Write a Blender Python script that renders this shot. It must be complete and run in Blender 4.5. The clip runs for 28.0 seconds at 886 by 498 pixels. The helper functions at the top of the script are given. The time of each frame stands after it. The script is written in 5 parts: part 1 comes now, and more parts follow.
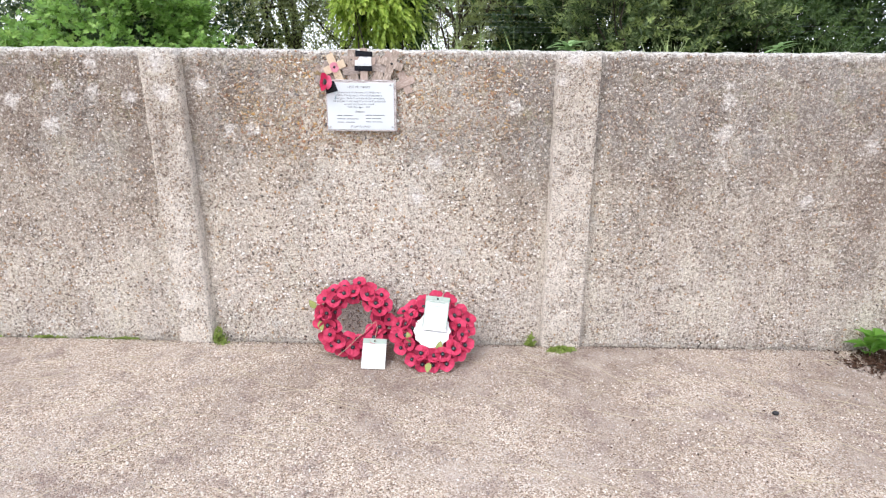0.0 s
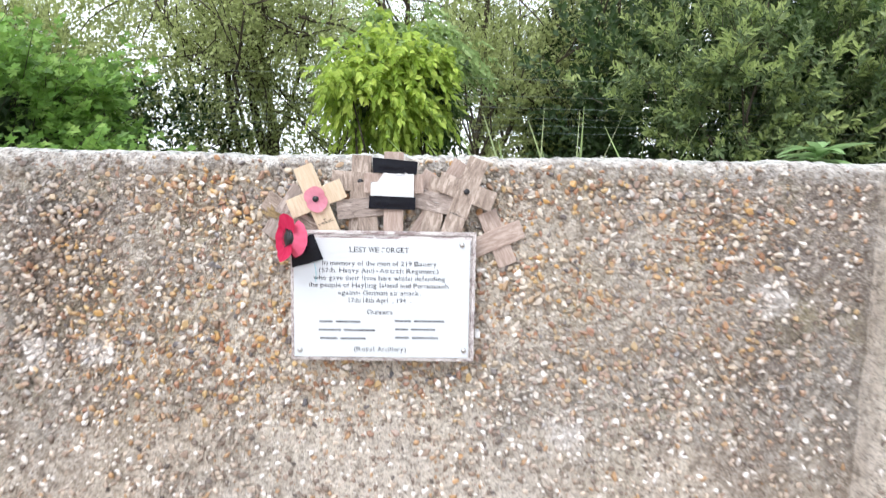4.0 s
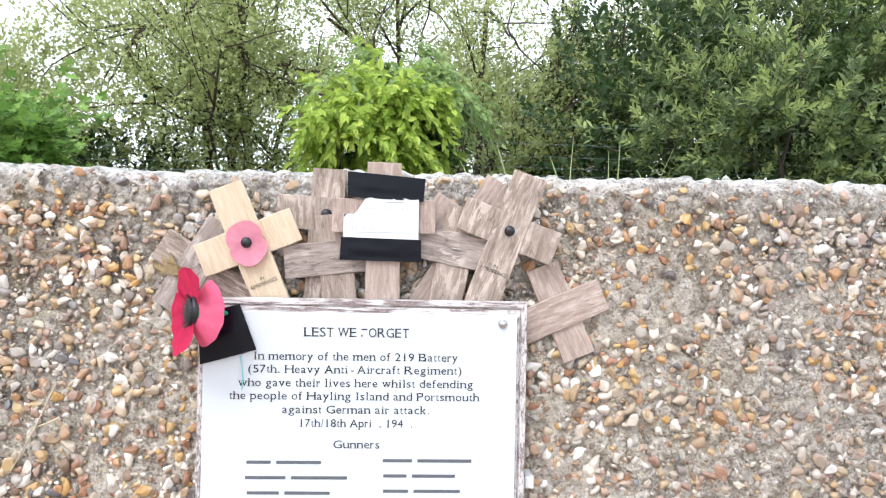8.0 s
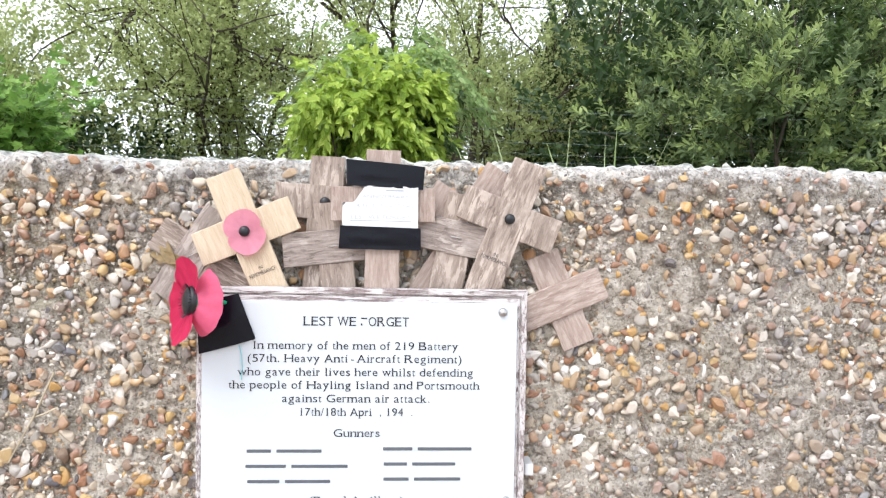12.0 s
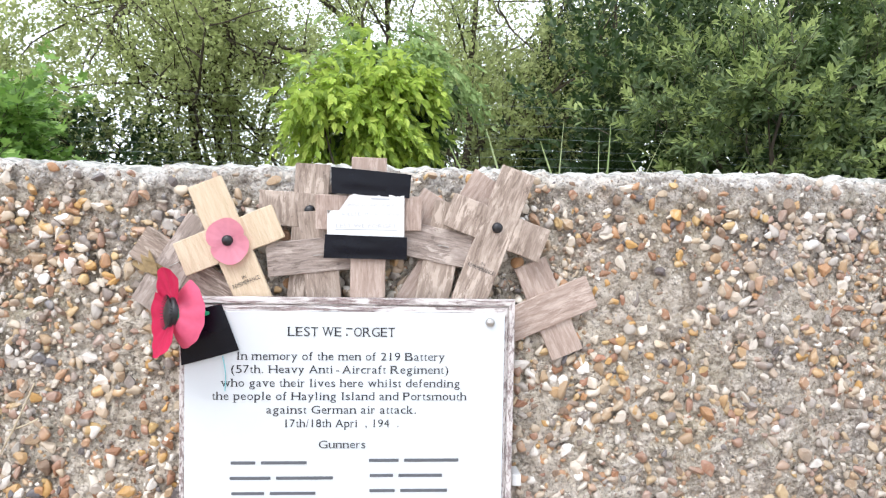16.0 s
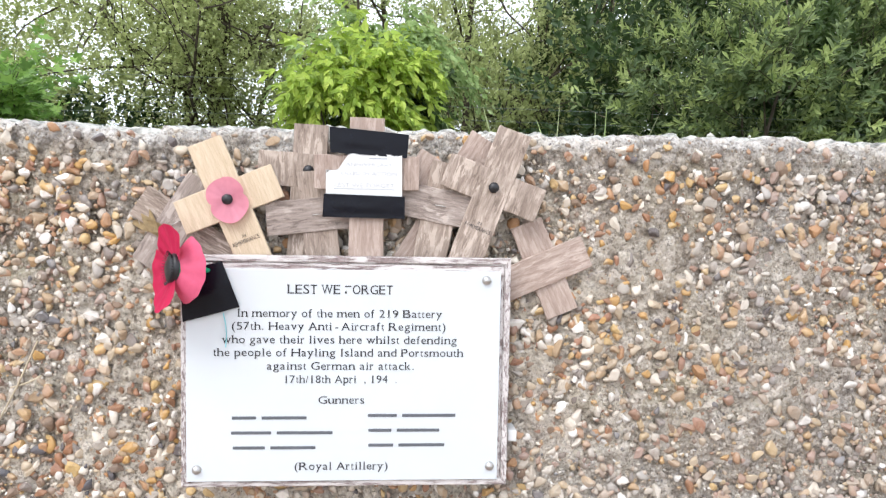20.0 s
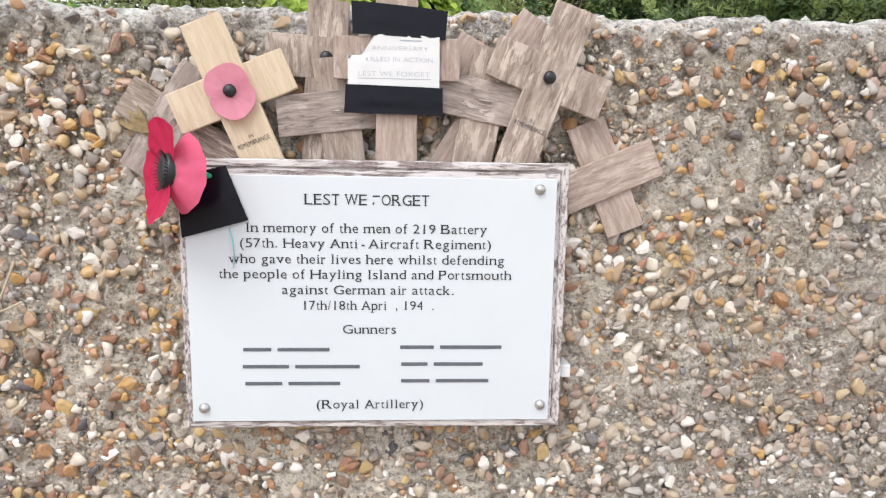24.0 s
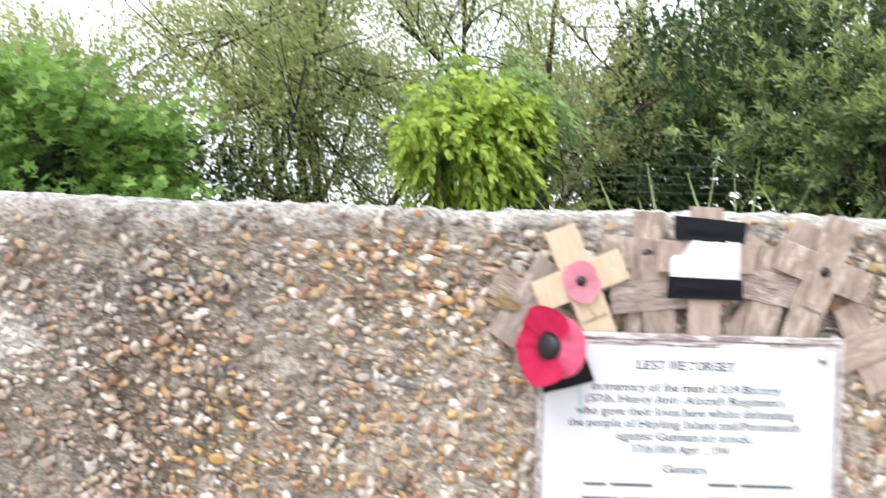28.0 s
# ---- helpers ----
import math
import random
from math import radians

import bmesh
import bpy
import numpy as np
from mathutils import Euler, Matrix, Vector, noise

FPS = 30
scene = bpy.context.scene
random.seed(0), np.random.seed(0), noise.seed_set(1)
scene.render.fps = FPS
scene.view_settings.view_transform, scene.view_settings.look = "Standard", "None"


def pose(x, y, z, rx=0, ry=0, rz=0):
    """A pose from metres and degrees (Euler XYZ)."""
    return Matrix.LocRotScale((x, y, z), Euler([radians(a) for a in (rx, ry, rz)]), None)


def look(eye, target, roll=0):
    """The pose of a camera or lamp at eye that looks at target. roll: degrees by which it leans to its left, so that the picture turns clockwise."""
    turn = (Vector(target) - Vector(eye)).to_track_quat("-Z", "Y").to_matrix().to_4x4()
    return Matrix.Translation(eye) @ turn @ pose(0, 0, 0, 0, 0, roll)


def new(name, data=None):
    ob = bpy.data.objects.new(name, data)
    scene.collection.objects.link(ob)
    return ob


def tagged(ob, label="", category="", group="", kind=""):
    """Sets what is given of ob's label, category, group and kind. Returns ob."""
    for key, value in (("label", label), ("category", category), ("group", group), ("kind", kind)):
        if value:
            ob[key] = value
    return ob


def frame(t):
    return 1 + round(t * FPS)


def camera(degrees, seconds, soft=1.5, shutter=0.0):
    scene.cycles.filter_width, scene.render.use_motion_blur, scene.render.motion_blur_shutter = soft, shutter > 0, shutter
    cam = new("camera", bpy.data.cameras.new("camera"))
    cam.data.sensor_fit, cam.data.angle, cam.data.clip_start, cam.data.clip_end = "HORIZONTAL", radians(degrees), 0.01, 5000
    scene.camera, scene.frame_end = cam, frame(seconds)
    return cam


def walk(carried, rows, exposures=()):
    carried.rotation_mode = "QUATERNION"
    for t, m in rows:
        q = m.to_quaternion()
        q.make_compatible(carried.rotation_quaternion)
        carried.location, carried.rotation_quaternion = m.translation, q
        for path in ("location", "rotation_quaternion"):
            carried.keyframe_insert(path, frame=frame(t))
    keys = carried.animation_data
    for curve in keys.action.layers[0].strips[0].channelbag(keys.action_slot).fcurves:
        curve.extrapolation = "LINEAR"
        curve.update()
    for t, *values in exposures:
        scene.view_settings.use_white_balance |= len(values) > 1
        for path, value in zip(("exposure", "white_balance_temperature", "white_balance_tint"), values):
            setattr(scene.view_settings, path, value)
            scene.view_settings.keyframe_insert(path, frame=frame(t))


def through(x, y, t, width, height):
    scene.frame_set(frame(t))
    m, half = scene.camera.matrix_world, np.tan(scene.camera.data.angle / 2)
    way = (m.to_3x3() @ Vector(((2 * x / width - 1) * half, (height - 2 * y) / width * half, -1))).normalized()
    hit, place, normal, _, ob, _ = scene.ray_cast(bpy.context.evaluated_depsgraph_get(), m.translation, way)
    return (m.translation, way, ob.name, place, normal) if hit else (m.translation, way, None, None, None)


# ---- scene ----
cam = camera(74.7, 28.0, soft=1.2, shutter=0.35)
PATH = [
    (0, (0.471, -3.157, 1.491), (0.448, -1.236, 0.935), 0.5),
    (0.5, (0.456, -3.149, 1.485), (0.435, -1.228, 0.93), 0.6),
    (1, (0.429, -3.08, 1.486), (0.408, -1.16, 0.927), 0.7),
    (1.5, (0.41, -2.799, 1.469), (0.385, -0.882, 0.9), 0.6),
    (2, (0.334, -2.487, 1.482), (0.313, -0.57, 0.912), 0.8),
    (2.5, (0.203, -2.163, 1.52), (0.189, -0.248, 0.946), 0.9),
    (3, (0.173, -1.776, 1.543), (0.164, 0.154, 1.017), 0.9),
    (3.5, (0.16, -1.447, 1.605), (0.179, 0.512, 1.202), 0.9),
    (4, (0.096, -1.177, 1.583), (0.131, 0.812, 1.37), 1.0),
    (4.5, (0.039, -0.966, 1.588), (0.107, 1.03, 1.489), 1.1),
    (6.5, (0.062, -0.645, 1.573), (0.131, 1.352, 1.637), 1.1),
    (7, (0.056, -0.676, 1.548), (0.127, 1.322, 1.606), 1.1),
    (7.5, (0.055, -0.685, 1.537), (0.129, 1.313, 1.572), 1.0),
    (8, (0.061, -0.688, 1.55), (0.134, 1.311, 1.556), 1.1),
    (8.5, (0.065, -0.691, 1.551), (0.14, 1.307, 1.545), 1.1),
    (9, (0.064, -0.694, 1.558), (0.141, 1.305, 1.543), 1.1),
    (9.5, (0.062, -0.695, 1.56), (0.141, 1.304, 1.54), 1.0),
    (10, (0.063, -0.694, 1.56), (0.145, 1.304, 1.537), 1.0),
    (10.5, (0.062, -0.693, 1.561), (0.147, 1.305, 1.535), 1.0),
    (11, (0.063, -0.69, 1.561), (0.15, 1.308, 1.532), 1.1),
    (11.5, (0.059, -0.688, 1.548), (0.15, 1.31, 1.517), 1.0),
    (12, (0.055, -0.684, 1.552), (0.148, 1.313, 1.512), 1.0),
    (12.5, (0.053, -0.684, 1.554), (0.15, 1.313, 1.509), 1.0),
    (14.5, (0.058, -0.695, 1.562), (0.161, 1.301, 1.504), 1.0),
    (15, (0.059, -0.699, 1.565), (0.163, 1.298, 1.505), 1.0),
    (15.5, (0.059, -0.696, 1.566), (0.164, 1.301, 1.506), 1.0),
    (16, (0.066, -0.675, 1.57), (0.172, 1.321, 1.506), 1.0),
    (16.5, (0.07, -0.674, 1.576), (0.177, 1.322, 1.508), 1.0),
    (17, (0.065, -0.68, 1.572), (0.177, 1.316, 1.501), 1.0),
    (17.5, (0.068, -0.688, 1.579), (0.178, 1.307, 1.5), 1.0),
    (18, (0.068, -0.69, 1.576), (0.181, 1.305, 1.495), 1.0),
    (18.5, (0.068, -0.691, 1.575), (0.182, 1.304, 1.491), 1.0),
    (19, (0.065, -0.691, 1.573), (0.183, 1.304, 1.487), 1.0),
    (19.5, (0.064, -0.69, 1.567), (0.184, 1.304, 1.476), 1.0),
    (20, (0.065, -0.686, 1.536), (0.184, 1.308, 1.437), 1.0),
    (20.5, (0.062, -0.667, 1.506), (0.187, 1.325, 1.378), 1.0),
    (21, (0.061, -0.631, 1.484), (0.187, 1.357, 1.309), 0.9),
    (21.5, (0.056, -0.614, 1.488), (0.18, 1.372, 1.284), 0.9),
    (23.5, (0.037, -0.591, 1.484), (0.145, 1.39, 1.227), 0.9),
    (24, (0.034, -0.586, 1.485), (0.136, 1.394, 1.219), 0.9),
    (24.5, (0.026, -0.586, 1.491), (0.124, 1.393, 1.223), 0.9),
    (25, (0.023, -0.594, 1.501), (0.118, 1.385, 1.232), 0.9),
    (25.5, (0.028, -0.599, 1.505), (0.12, 1.38, 1.233), 0.9),
    (26, (0.027, -0.604, 1.508), (0.115, 1.375, 1.235), 0.9),
    (26.5, (0.011, -0.637, 1.528), (0.101, 1.342, 1.248), 1.0),
    (27, (-0.021, -0.712, 1.567), (0.068, 1.268, 1.298), 1.1),
    (27.5, (-0.121, -0.776, 1.594), (-0.031, 1.211, 1.393), 1.1),
    (28, (-0.3, -0.736, 1.592), (-0.313, 1.264, 1.584), 1.6),
]
walk(cam, [(t, look(eye, target, roll)) for t, eye, target, roll in PATH],
     exposures=[(0.0, 0.40, 6140, 14), (2.0, 0.38, 6150, 14), (3.0, 0.46, 6150, 13), (5.5, 0.54, 6080, 12), (7.0, 0.59, 6060, 12), (9.0, 0.54, 6130, 12), (19.0, 0.51, 6150, 12), (20.0, 0.46, 6190, 12), (21.5, 0.32, 6320, 11),
                (23.5, 0.24, 6380, 12), (26.0, 0.25, 6340, 12), (27.0, 0.38, 6300, 12), (28.0, 0.55, 6300, 12)])

# ---- light: bright overcast day ----
SUN_EL, SUN_AZ = radians(52), radians(215)
world = bpy.data.worlds.new("sky")
scene.world = world
world.use_nodes = True
wn = world.node_tree
wn.nodes.clear()
w_out = wn.nodes.new("ShaderNodeOutputWorld")
w_bg = wn.nodes.new("ShaderNodeBackground")
w_sky = wn.nodes.new("ShaderNodeTexSky")
w_sky.sky_type = "NISHITA"
w_sky.sun_disc = False
w_sky.sun_elevation, w_sky.sun_rotation = SUN_EL, SUN_AZ
w_sky.air_density, w_sky.dust_density, w_sky.ozone_density = 1.0, 4.0, 1.0
w_mix = wn.nodes.new("ShaderNodeMix")
w_mix.data_type = "RGBA"
w_mix.inputs[0].default_value = 0.72
w_mix.inputs[7].default_value = (11.0, 11.3, 11.8, 1)
wn.links.new(w_sky.outputs[0], w_mix.inputs[6])
wn.links.new(w_mix.outputs[2], w_bg.inputs[0])
w_bg.inputs[1].default_value = 0.15
wn.links.new(w_bg.outputs[0], w_out.inputs[0])

sun = new("sun", bpy.data.lights.new("sun", "SUN"))
sun.data.energy, sun.data.angle, sun.data.color = 1.4, radians(25), (1.0, 0.97, 0.92)
sun.matrix_world = look((0, 0, 0), (-math.sin(SUN_AZ) * math.cos(SUN_EL), -math.cos(SUN_AZ) * math.cos(SUN_EL), -math.sin(SUN_EL)))


# ---- materials ----
class Nodes:
    """A short way to write node materials."""

    def __init__(self, name, rough=0.8, spec=0.3, metal=0.0):
        self.mat = bpy.data.materials.new(name)
        self.mat.use_nodes = True
        self.tree = self.mat.node_tree
        self.bsdf = self.tree.nodes["Principled BSDF"]
        self.bsdf.inputs["Roughness"].default_value = rough
        self.bsdf.inputs["Specular IOR Level"].default_value = spec
        self.bsdf.inputs["Metallic"].default_value = metal
        self.coord = self.tree.nodes.new("ShaderNodeTexCoord").outputs["Object"]

    def link(self, a, b):
        self.tree.links.new(a, b)

    def mapped(self, scale, source=None):
        n = self.tree.nodes.new("ShaderNodeMapping")
        n.inputs["Scale"].default_value = scale
        self.link(source or self.coord, n.inputs[0])
        return n.outputs[0]

    def noise(self, scale, detail=4, rough=0.6, at=None, distort=0.0):
        n = self.tree.nodes.new("ShaderNodeTexNoise")
        n.inputs["Scale"].default_value, n.inputs["Detail"].default_value = scale, detail
        n.inputs["Roughness"].default_value, n.inputs["Distortion"].default_value = rough, distort
        self.link(at or self.coord, n.inputs["Vector"])
        return n.outputs["Fac"]

    def voronoi(self, scale, at=None, feature="F1"):
        n = self.tree.nodes.new("ShaderNodeTexVoronoi")
        n.feature = feature
        n.inputs["Scale"].default_value = scale
        self.link(at or self.coord, n.inputs["Vector"])
        return n

    def ramp(self, value, stops, constant=False):
        n = self.tree.nodes.new("ShaderNodeValToRGB")
        n.color_ramp.interpolation = "CONSTANT" if constant else "LINEAR"
        e = n.color_ramp.elements
        while len(e) < len(stops):
            e.new(1.0)
        for i, (p, c) in enumerate(stops):
            e[i].position = p
            e[i].color = (*c, 1) if len(c) == 3 else c
        self.link(value, n.inputs[0])
        return n.outputs[0]

    def step(self, value, lo, hi, a=0.0, b=1.0):
        n = self.tree.nodes.new("ShaderNodeMapRange")
        for k, v in (("From Min", lo), ("From Max", hi), ("To Min", a), ("To Max", b)):
            n.inputs[k].default_value = v
        self.link(value, n.inputs[0])
        return n.outputs[0]

    def maths(self, op, a, b=None):
        n = self.tree.nodes.new("ShaderNodeMath")
        n.operation = op
        for i, v in enumerate((a, b)):
            if v is None:
                continue
            if isinstance(v, (int, float)):
                n.inputs[i].default_value = v
            else:
                self.link(v, n.inputs[i])
        return n.outputs[0]

    def mix(self, fac, a, b, blend="MIX"):
        n = self.tree.nodes.new("ShaderNodeMix")
        n.data_type, n.blend_type = "RGBA", blend
        for i, v in ((0, fac), (6, a), (7, b)):
            if isinstance(v, (int, float)):
                n.inputs[i].default_value = v
            elif isinstance(v, tuple):
                n.inputs[i].default_value = (*v, 1)
            else:
                self.link(v, n.inputs[i])
        return n.outputs[2]

    def axis(self, i):
        n = self.tree.nodes.new("ShaderNodeSeparateXYZ")
        self.link(self.coord, n.inputs[0])
        return n.outputs[i]

    def island(self):
        return self.tree.nodes.new("ShaderNodeNewGeometry").outputs["Random Per Island"]

    def object_random(self):
        return self.tree.nodes.new("ShaderNodeObjectInfo").outputs["Random"]

    def colour(self, c):
        if isinstance(c, tuple):
            self.bsdf.inputs["Base Color"].default_value = (*c, 1)
        else:
            self.link(c, self.bsdf.inputs["Base Color"])
        return self

    def bump(self, height, strength=0.5, distance=0.002):
        n = self.tree.nodes.new("ShaderNodeBump")
        n.inputs["Strength"].default_value, n.inputs["Distance"].default_value = strength, distance
        self.link(height, n.inputs["Height"])
        self.link(n.outputs[0], self.bsdf.inputs["Normal"])
        return self


# pale lichen rosettes on the wall and its pilasters: x, z, radius
ROSETTES = [(0.807, 1.364, 0.045), (1.917, 1.232, 0.055), (0.379, 1.065, 0.050), (0.283, 0.871, 0.045), (2.415, 0.874, 0.040), (2.718, 1.180, 0.040),
            (-1.418, 1.570, 0.040), (-1.617, 1.455, 0.035), (-1.426, 1.427, 0.045), (-1.684, 1.249, 0.050), (-0.851, 1.461, 0.048), (-0.724, 1.229, 0.038),
            (-0.592, 1.236, 0.040), (-1.234, 1.400, 0.045), (1.923, 1.401, 0.040), (1.910, 1.486, 0.030), (-1.873, 1.380, 0.045),
            (-1.052, 1.573, 0.055), (-1.030, 1.417, 0.045), (1.101, 1.615, 0.060), (1.036, 1.501, 0.035)]


# how dark the rain runs have stained the wall along its length: x, amount
RUNS = [(-2.6, 0.86), (-1.3, 0.92), (-0.935, 0.95), (-0.86, 0.66), (-0.60, 0.62), (-0.40, 0.48), (-0.26, 0.16), (0.24, 0.10), (0.34, 0.46), (0.44, 0.56),
        (0.50, 0.18), (0.62, 0.16), (0.70, 0.72), (0.90, 0.90), (1.00, 0.74), (1.30, 0.88), (1.70, 1.0), (2.00, 0.74), (2.15, 0.95), (2.60, 1.0), (3.4, 1.0)]


def rain_mask(n):
    """Dark rain runs that hang from the top of the wall, longer or shorter along it."""
    along = n.maths("DIVIDE", n.maths("ADD", n.maths("ADD", n.axis(0), 2.6), n.step(n.noise(5, 4, 0.6), 0.3, 0.7, -0.06, 0.06)), 6.0)
    run = n.ramp(along, [((x + 2.6) / 6.0, (v, v, v)) for x, v in RUNS])
    streak = n.noise(1.0, 5, 0.65, n.mapped((3.0, 3.0, 0.5)))
    reach = n.maths("ADD", n.maths("ADD", n.axis(2), n.step(run, 0.0, 1.0, -0.62, 0.48)), n.step(streak, 0.34, 0.66, -0.24, 0.24))
    return n.step(reach, 0.92, 1.52)


def vignette_mask(n):
    """Lens vignetting painted into the wall: the outer bays are darker than the middle one."""
    x = n.maths("ADD", n.axis(0), n.step(n.noise(2.6, 5, 0.7), 0.3, 0.7, -0.5, 0.5))
    return n.maths("ADD", n.step(x, 1.1, 2.7, 0.0, 0.50), n.step(x, -1.7, -0.9, 0.24, 0.0))


def rosette_mask(n):
    """Ragged pale lichen patches at ROSETTES."""
    wob = n.tree.nodes.new("ShaderNodeTexNoise")
    wob.inputs["Scale"].default_value, wob.inputs["Detail"].default_value = 38.0, 4.0
    n.link(n.coord, wob.inputs["Vector"])
    shift = n.tree.nodes.new("ShaderNodeVectorMath")
    shift.operation = "MULTIPLY_ADD"
    shift.inputs[1].default_value = (0.13, 0.13, 0.13)
    n.link(wob.outputs["Color"], shift.inputs[0])
    n.link(n.coord, shift.inputs[2])
    flat = n.tree.nodes.new("ShaderNodeVectorMath")
    flat.operation = "MULTIPLY"
    flat.inputs[1].default_value = (1, 0, 1)
    n.link(shift.outputs[0], flat.inputs[0])
    rosette = None
    for x, h, r in ROSETTES:
        d = n.tree.nodes.new("ShaderNodeVectorMath")
        d.operation = "DISTANCE"
        d.inputs[1].default_value = (x + 0.065, 0, h + 0.065)
        n.link(flat.outputs[0], d.inputs[0])
        one = n.step(d.outputs["Value"], r * 0.3, r * 1.15, 0.8, 0.0)
        rosette = one if rosette is None else n.maths("MAXIMUM", rosette, one)
    return rosette


def concrete_material(name, pale=0.0):
    """Weathered exposed-aggregate concrete: cream and grey cement, rain stains, lichen and pale run-off streaks."""
    n = Nodes(name, 0.93, 0.15)
    z = n.axis(2)
    streak = n.noise(1.0, 5, 0.65, n.mapped((3.0, 3.0, 0.5)))
    mid = n.noise(14, 5, 0.65)
    fine = n.noise(170, 5, 0.75)
    grain = n.noise(62, 5, 0.7)
    c = n.ramp(mid, [(0.28, (0.40, 0.34, 0.27)), (0.5, (0.59, 0.515, 0.42)), (0.72, (0.76, 0.69, 0.585))])
    c = n.mix(n.step(z, 0.20, 1.05, 0.65, 0.0), c, (0.80, 0.715, 0.635))
    rain = rain_mask(n)
    c = n.mix(n.maths("MULTIPLY", rain, 0.88 - pale * 2.2), c, (0.172, 0.130, 0.106))
    # painted vignetting over the outer bays
    c = n.mix(n.maths("MULTIPLY", vignette_mask(n), 1.0 - pale), c, (0.24, 0.19, 0.16))
    # grey cement bloom in wide soft patches
    grey = n.maths("MULTIPLY", n.step(n.noise(2.3, 5, 0.7), 0.48, 0.60, 0.0, 0.64 - pale), n.step(z, 0.5, 1.2, 0.35, 1.0))
    c = n.mix(grey, c, (0.345, 0.345, 0.325))
    side = n.step(n.maths("ADD", n.axis(0), n.step(n.noise(5.5, 5, 0.7), 0.3, 0.7, -0.22, 0.22)), 0.22, 0.58, 0.0, 0.62 - pale * 2.4)
    c = n.mix(n.maths("MULTIPLY", side, n.step(z, 0.95, 1.3, 0.0, 1.0)), c, (0.27, 0.25, 0.235))
    # olive and rust lichen
    moss = n.step(n.noise(6.5, 5, 0.7), 0.52, 0.68, 0.0, 0.6)
    c = n.mix(n.maths("MULTIPLY", moss, n.step(z, 0.8, 1.35, 0.10, 1.0)), c, (0.36, 0.325, 0.165))
    rust = n.step(n.noise(9, 6, 0.75, distort=0.6), 0.58, 0.68, 0.0, 0.7 - pale)
    c = n.mix(n.maths("MULTIPLY", rust, n.step(z, 0.9, 1.6, 0.10, 0.9)), c, (0.25, 0.145, 0.07))
    # cream run-off and white lime, washed away where the rain runs
    dry = n.step(rain, 0.0, 1.0, 1.0, 0.30)
    cream = n.step(n.noise(4.0, 5, 0.7, n.mapped((1.6, 1.6, 0.45))), 0.47, 0.62, 0.0, 0.72)
    c = n.mix(n.maths("MULTIPLY", cream, dry), c, (0.74, 0.68, 0.555))
    c = n.mix(n.maths("MULTIPLY", n.step(n.noise(5.0, 4, 0.6, distort=0.4), 0.64, 0.68, 0.0, 0.85), dry), c, (0.74, 0.72, 0.67))
    if pale:
        blot = n.maths("MULTIPLY", n.step(z, 0.3, 1.6, 0.95, 0.55), n.step(n.noise(7, 5, 0.7), 0.35, 0.6, 0.5, 1.0))
        c = n.mix(blot, c, (0.84, 0.775, 0.68))
    crest = n.step(n.maths("ADD", z, n.step(n.noise(22, 5, 0.7), 0.3, 0.7, -0.03, 0.03)), 1.598, 1.638, 0.0, 0.85)
    c = n.mix(n.maths("MULTIPLY", crest, n.step(n.noise(30, 5, 0.7), 0.36, 0.5, 0.25, 1.0)), c, (0.78, 0.76, 0.72))
    veil = n.maths("MULTIPLY", n.step(n.maths("ABSOLUTE", n.maths("SUBTRACT", n.axis(0), 0.06)), 0.15, 0.50, 0.60 - pale * 2, 0.0), n.step(n.maths("ADD", z, n.step(streak, 0.3, 0.7, -0.2, 0.2)), 1.02, 1.42, 1.0, 0.0))
    c = n.mix(veil, c, (0.82, 0.765, 0.67))
    crust = n.step(n.noise(11, 6, 0.75, distort=0.8), 0.52, 0.59, 0.0, 0.62 - pale)
    c = n.mix(n.maths("MULTIPLY", n.maths("MULTIPLY", crust, dry), n.step(z, 0.9, 1.2, 0.3, 1.0)), c, (0.72, 0.67, 0.56))
    soot = n.step(n.noise(16, 6, 0.75, distort=0.5), 0.53, 0.61, 0.0, 0.66 - pale)
    c = n.mix(n.maths("MULTIPLY", soot, n.step(z, 1.42, 1.60, 0.10, 1.0)), c, (0.16, 0.145, 0.13))
    c = n.mix(n.maths("MULTIPLY", crest, 0.40), c, (0.78, 0.765, 0.72))
    # stones bedded under a thin skin of cement, pale and dark
    lump = n.noise(47, 5, 0.62, distort=0.3)
    c = n.mix(n.maths("MULTIPLY", n.step(lump, 0.53, 0.60, 0.0, 0.55), n.step(rain, 0.0, 1.0, 1.0, 0.5)), c, (0.86, 0.785, 0.70))
    c = n.mix(n.step(lump, 0.38, 0.46, 0.55 - pale * 0.8, 0.0), c, (0.17, 0.135, 0.11))
    c = n.mix(rosette_mask(n), c, (0.86, 0.83, 0.79))
    # sand grains: pale and dark specks, then pin holes with their shade painted in
    c = n.mix(n.step(grain, 0.54, 0.62, 0.0, 0.50), c, (0.80, 0.745, 0.66))
    c = n.mix(n.step(grain, 0.36, 0.46, 0.52 + pale * 0.5, 0.0), c, (0.15, 0.125, 0.10))
    c = n.mix(n.step(n.noise(118, 4, 0.7), 0.37, 0.47, 0.62 - pale, 0.0), c, (0.13, 0.105, 0.08))
    sand = n.voronoi(215)
    c = n.mix(n.step(sand.outputs["Distance"], 0.15, 0.5, 0.62, 0.0), c, n.ramp(sand.outputs["Color"], [(0.15, (0.19, 0.15, 0.115)), (0.4, (0.47, 0.39, 0.28)), (0.6, (0.62, 0.56, 0.46)), (0.9, (0.88, 0.86, 0.80))]))
    # hollows of the bump, darkened in colour as if shaded
    c = n.mix(n.step(fine, 0.34, 0.45, 0.8, 0.0), c, (0.09, 0.075, 0.06))
    n.colour(c)
    lumps = n.noise(58, 4, 0.65)
    knobs = n.noise(24, 4, 0.6)
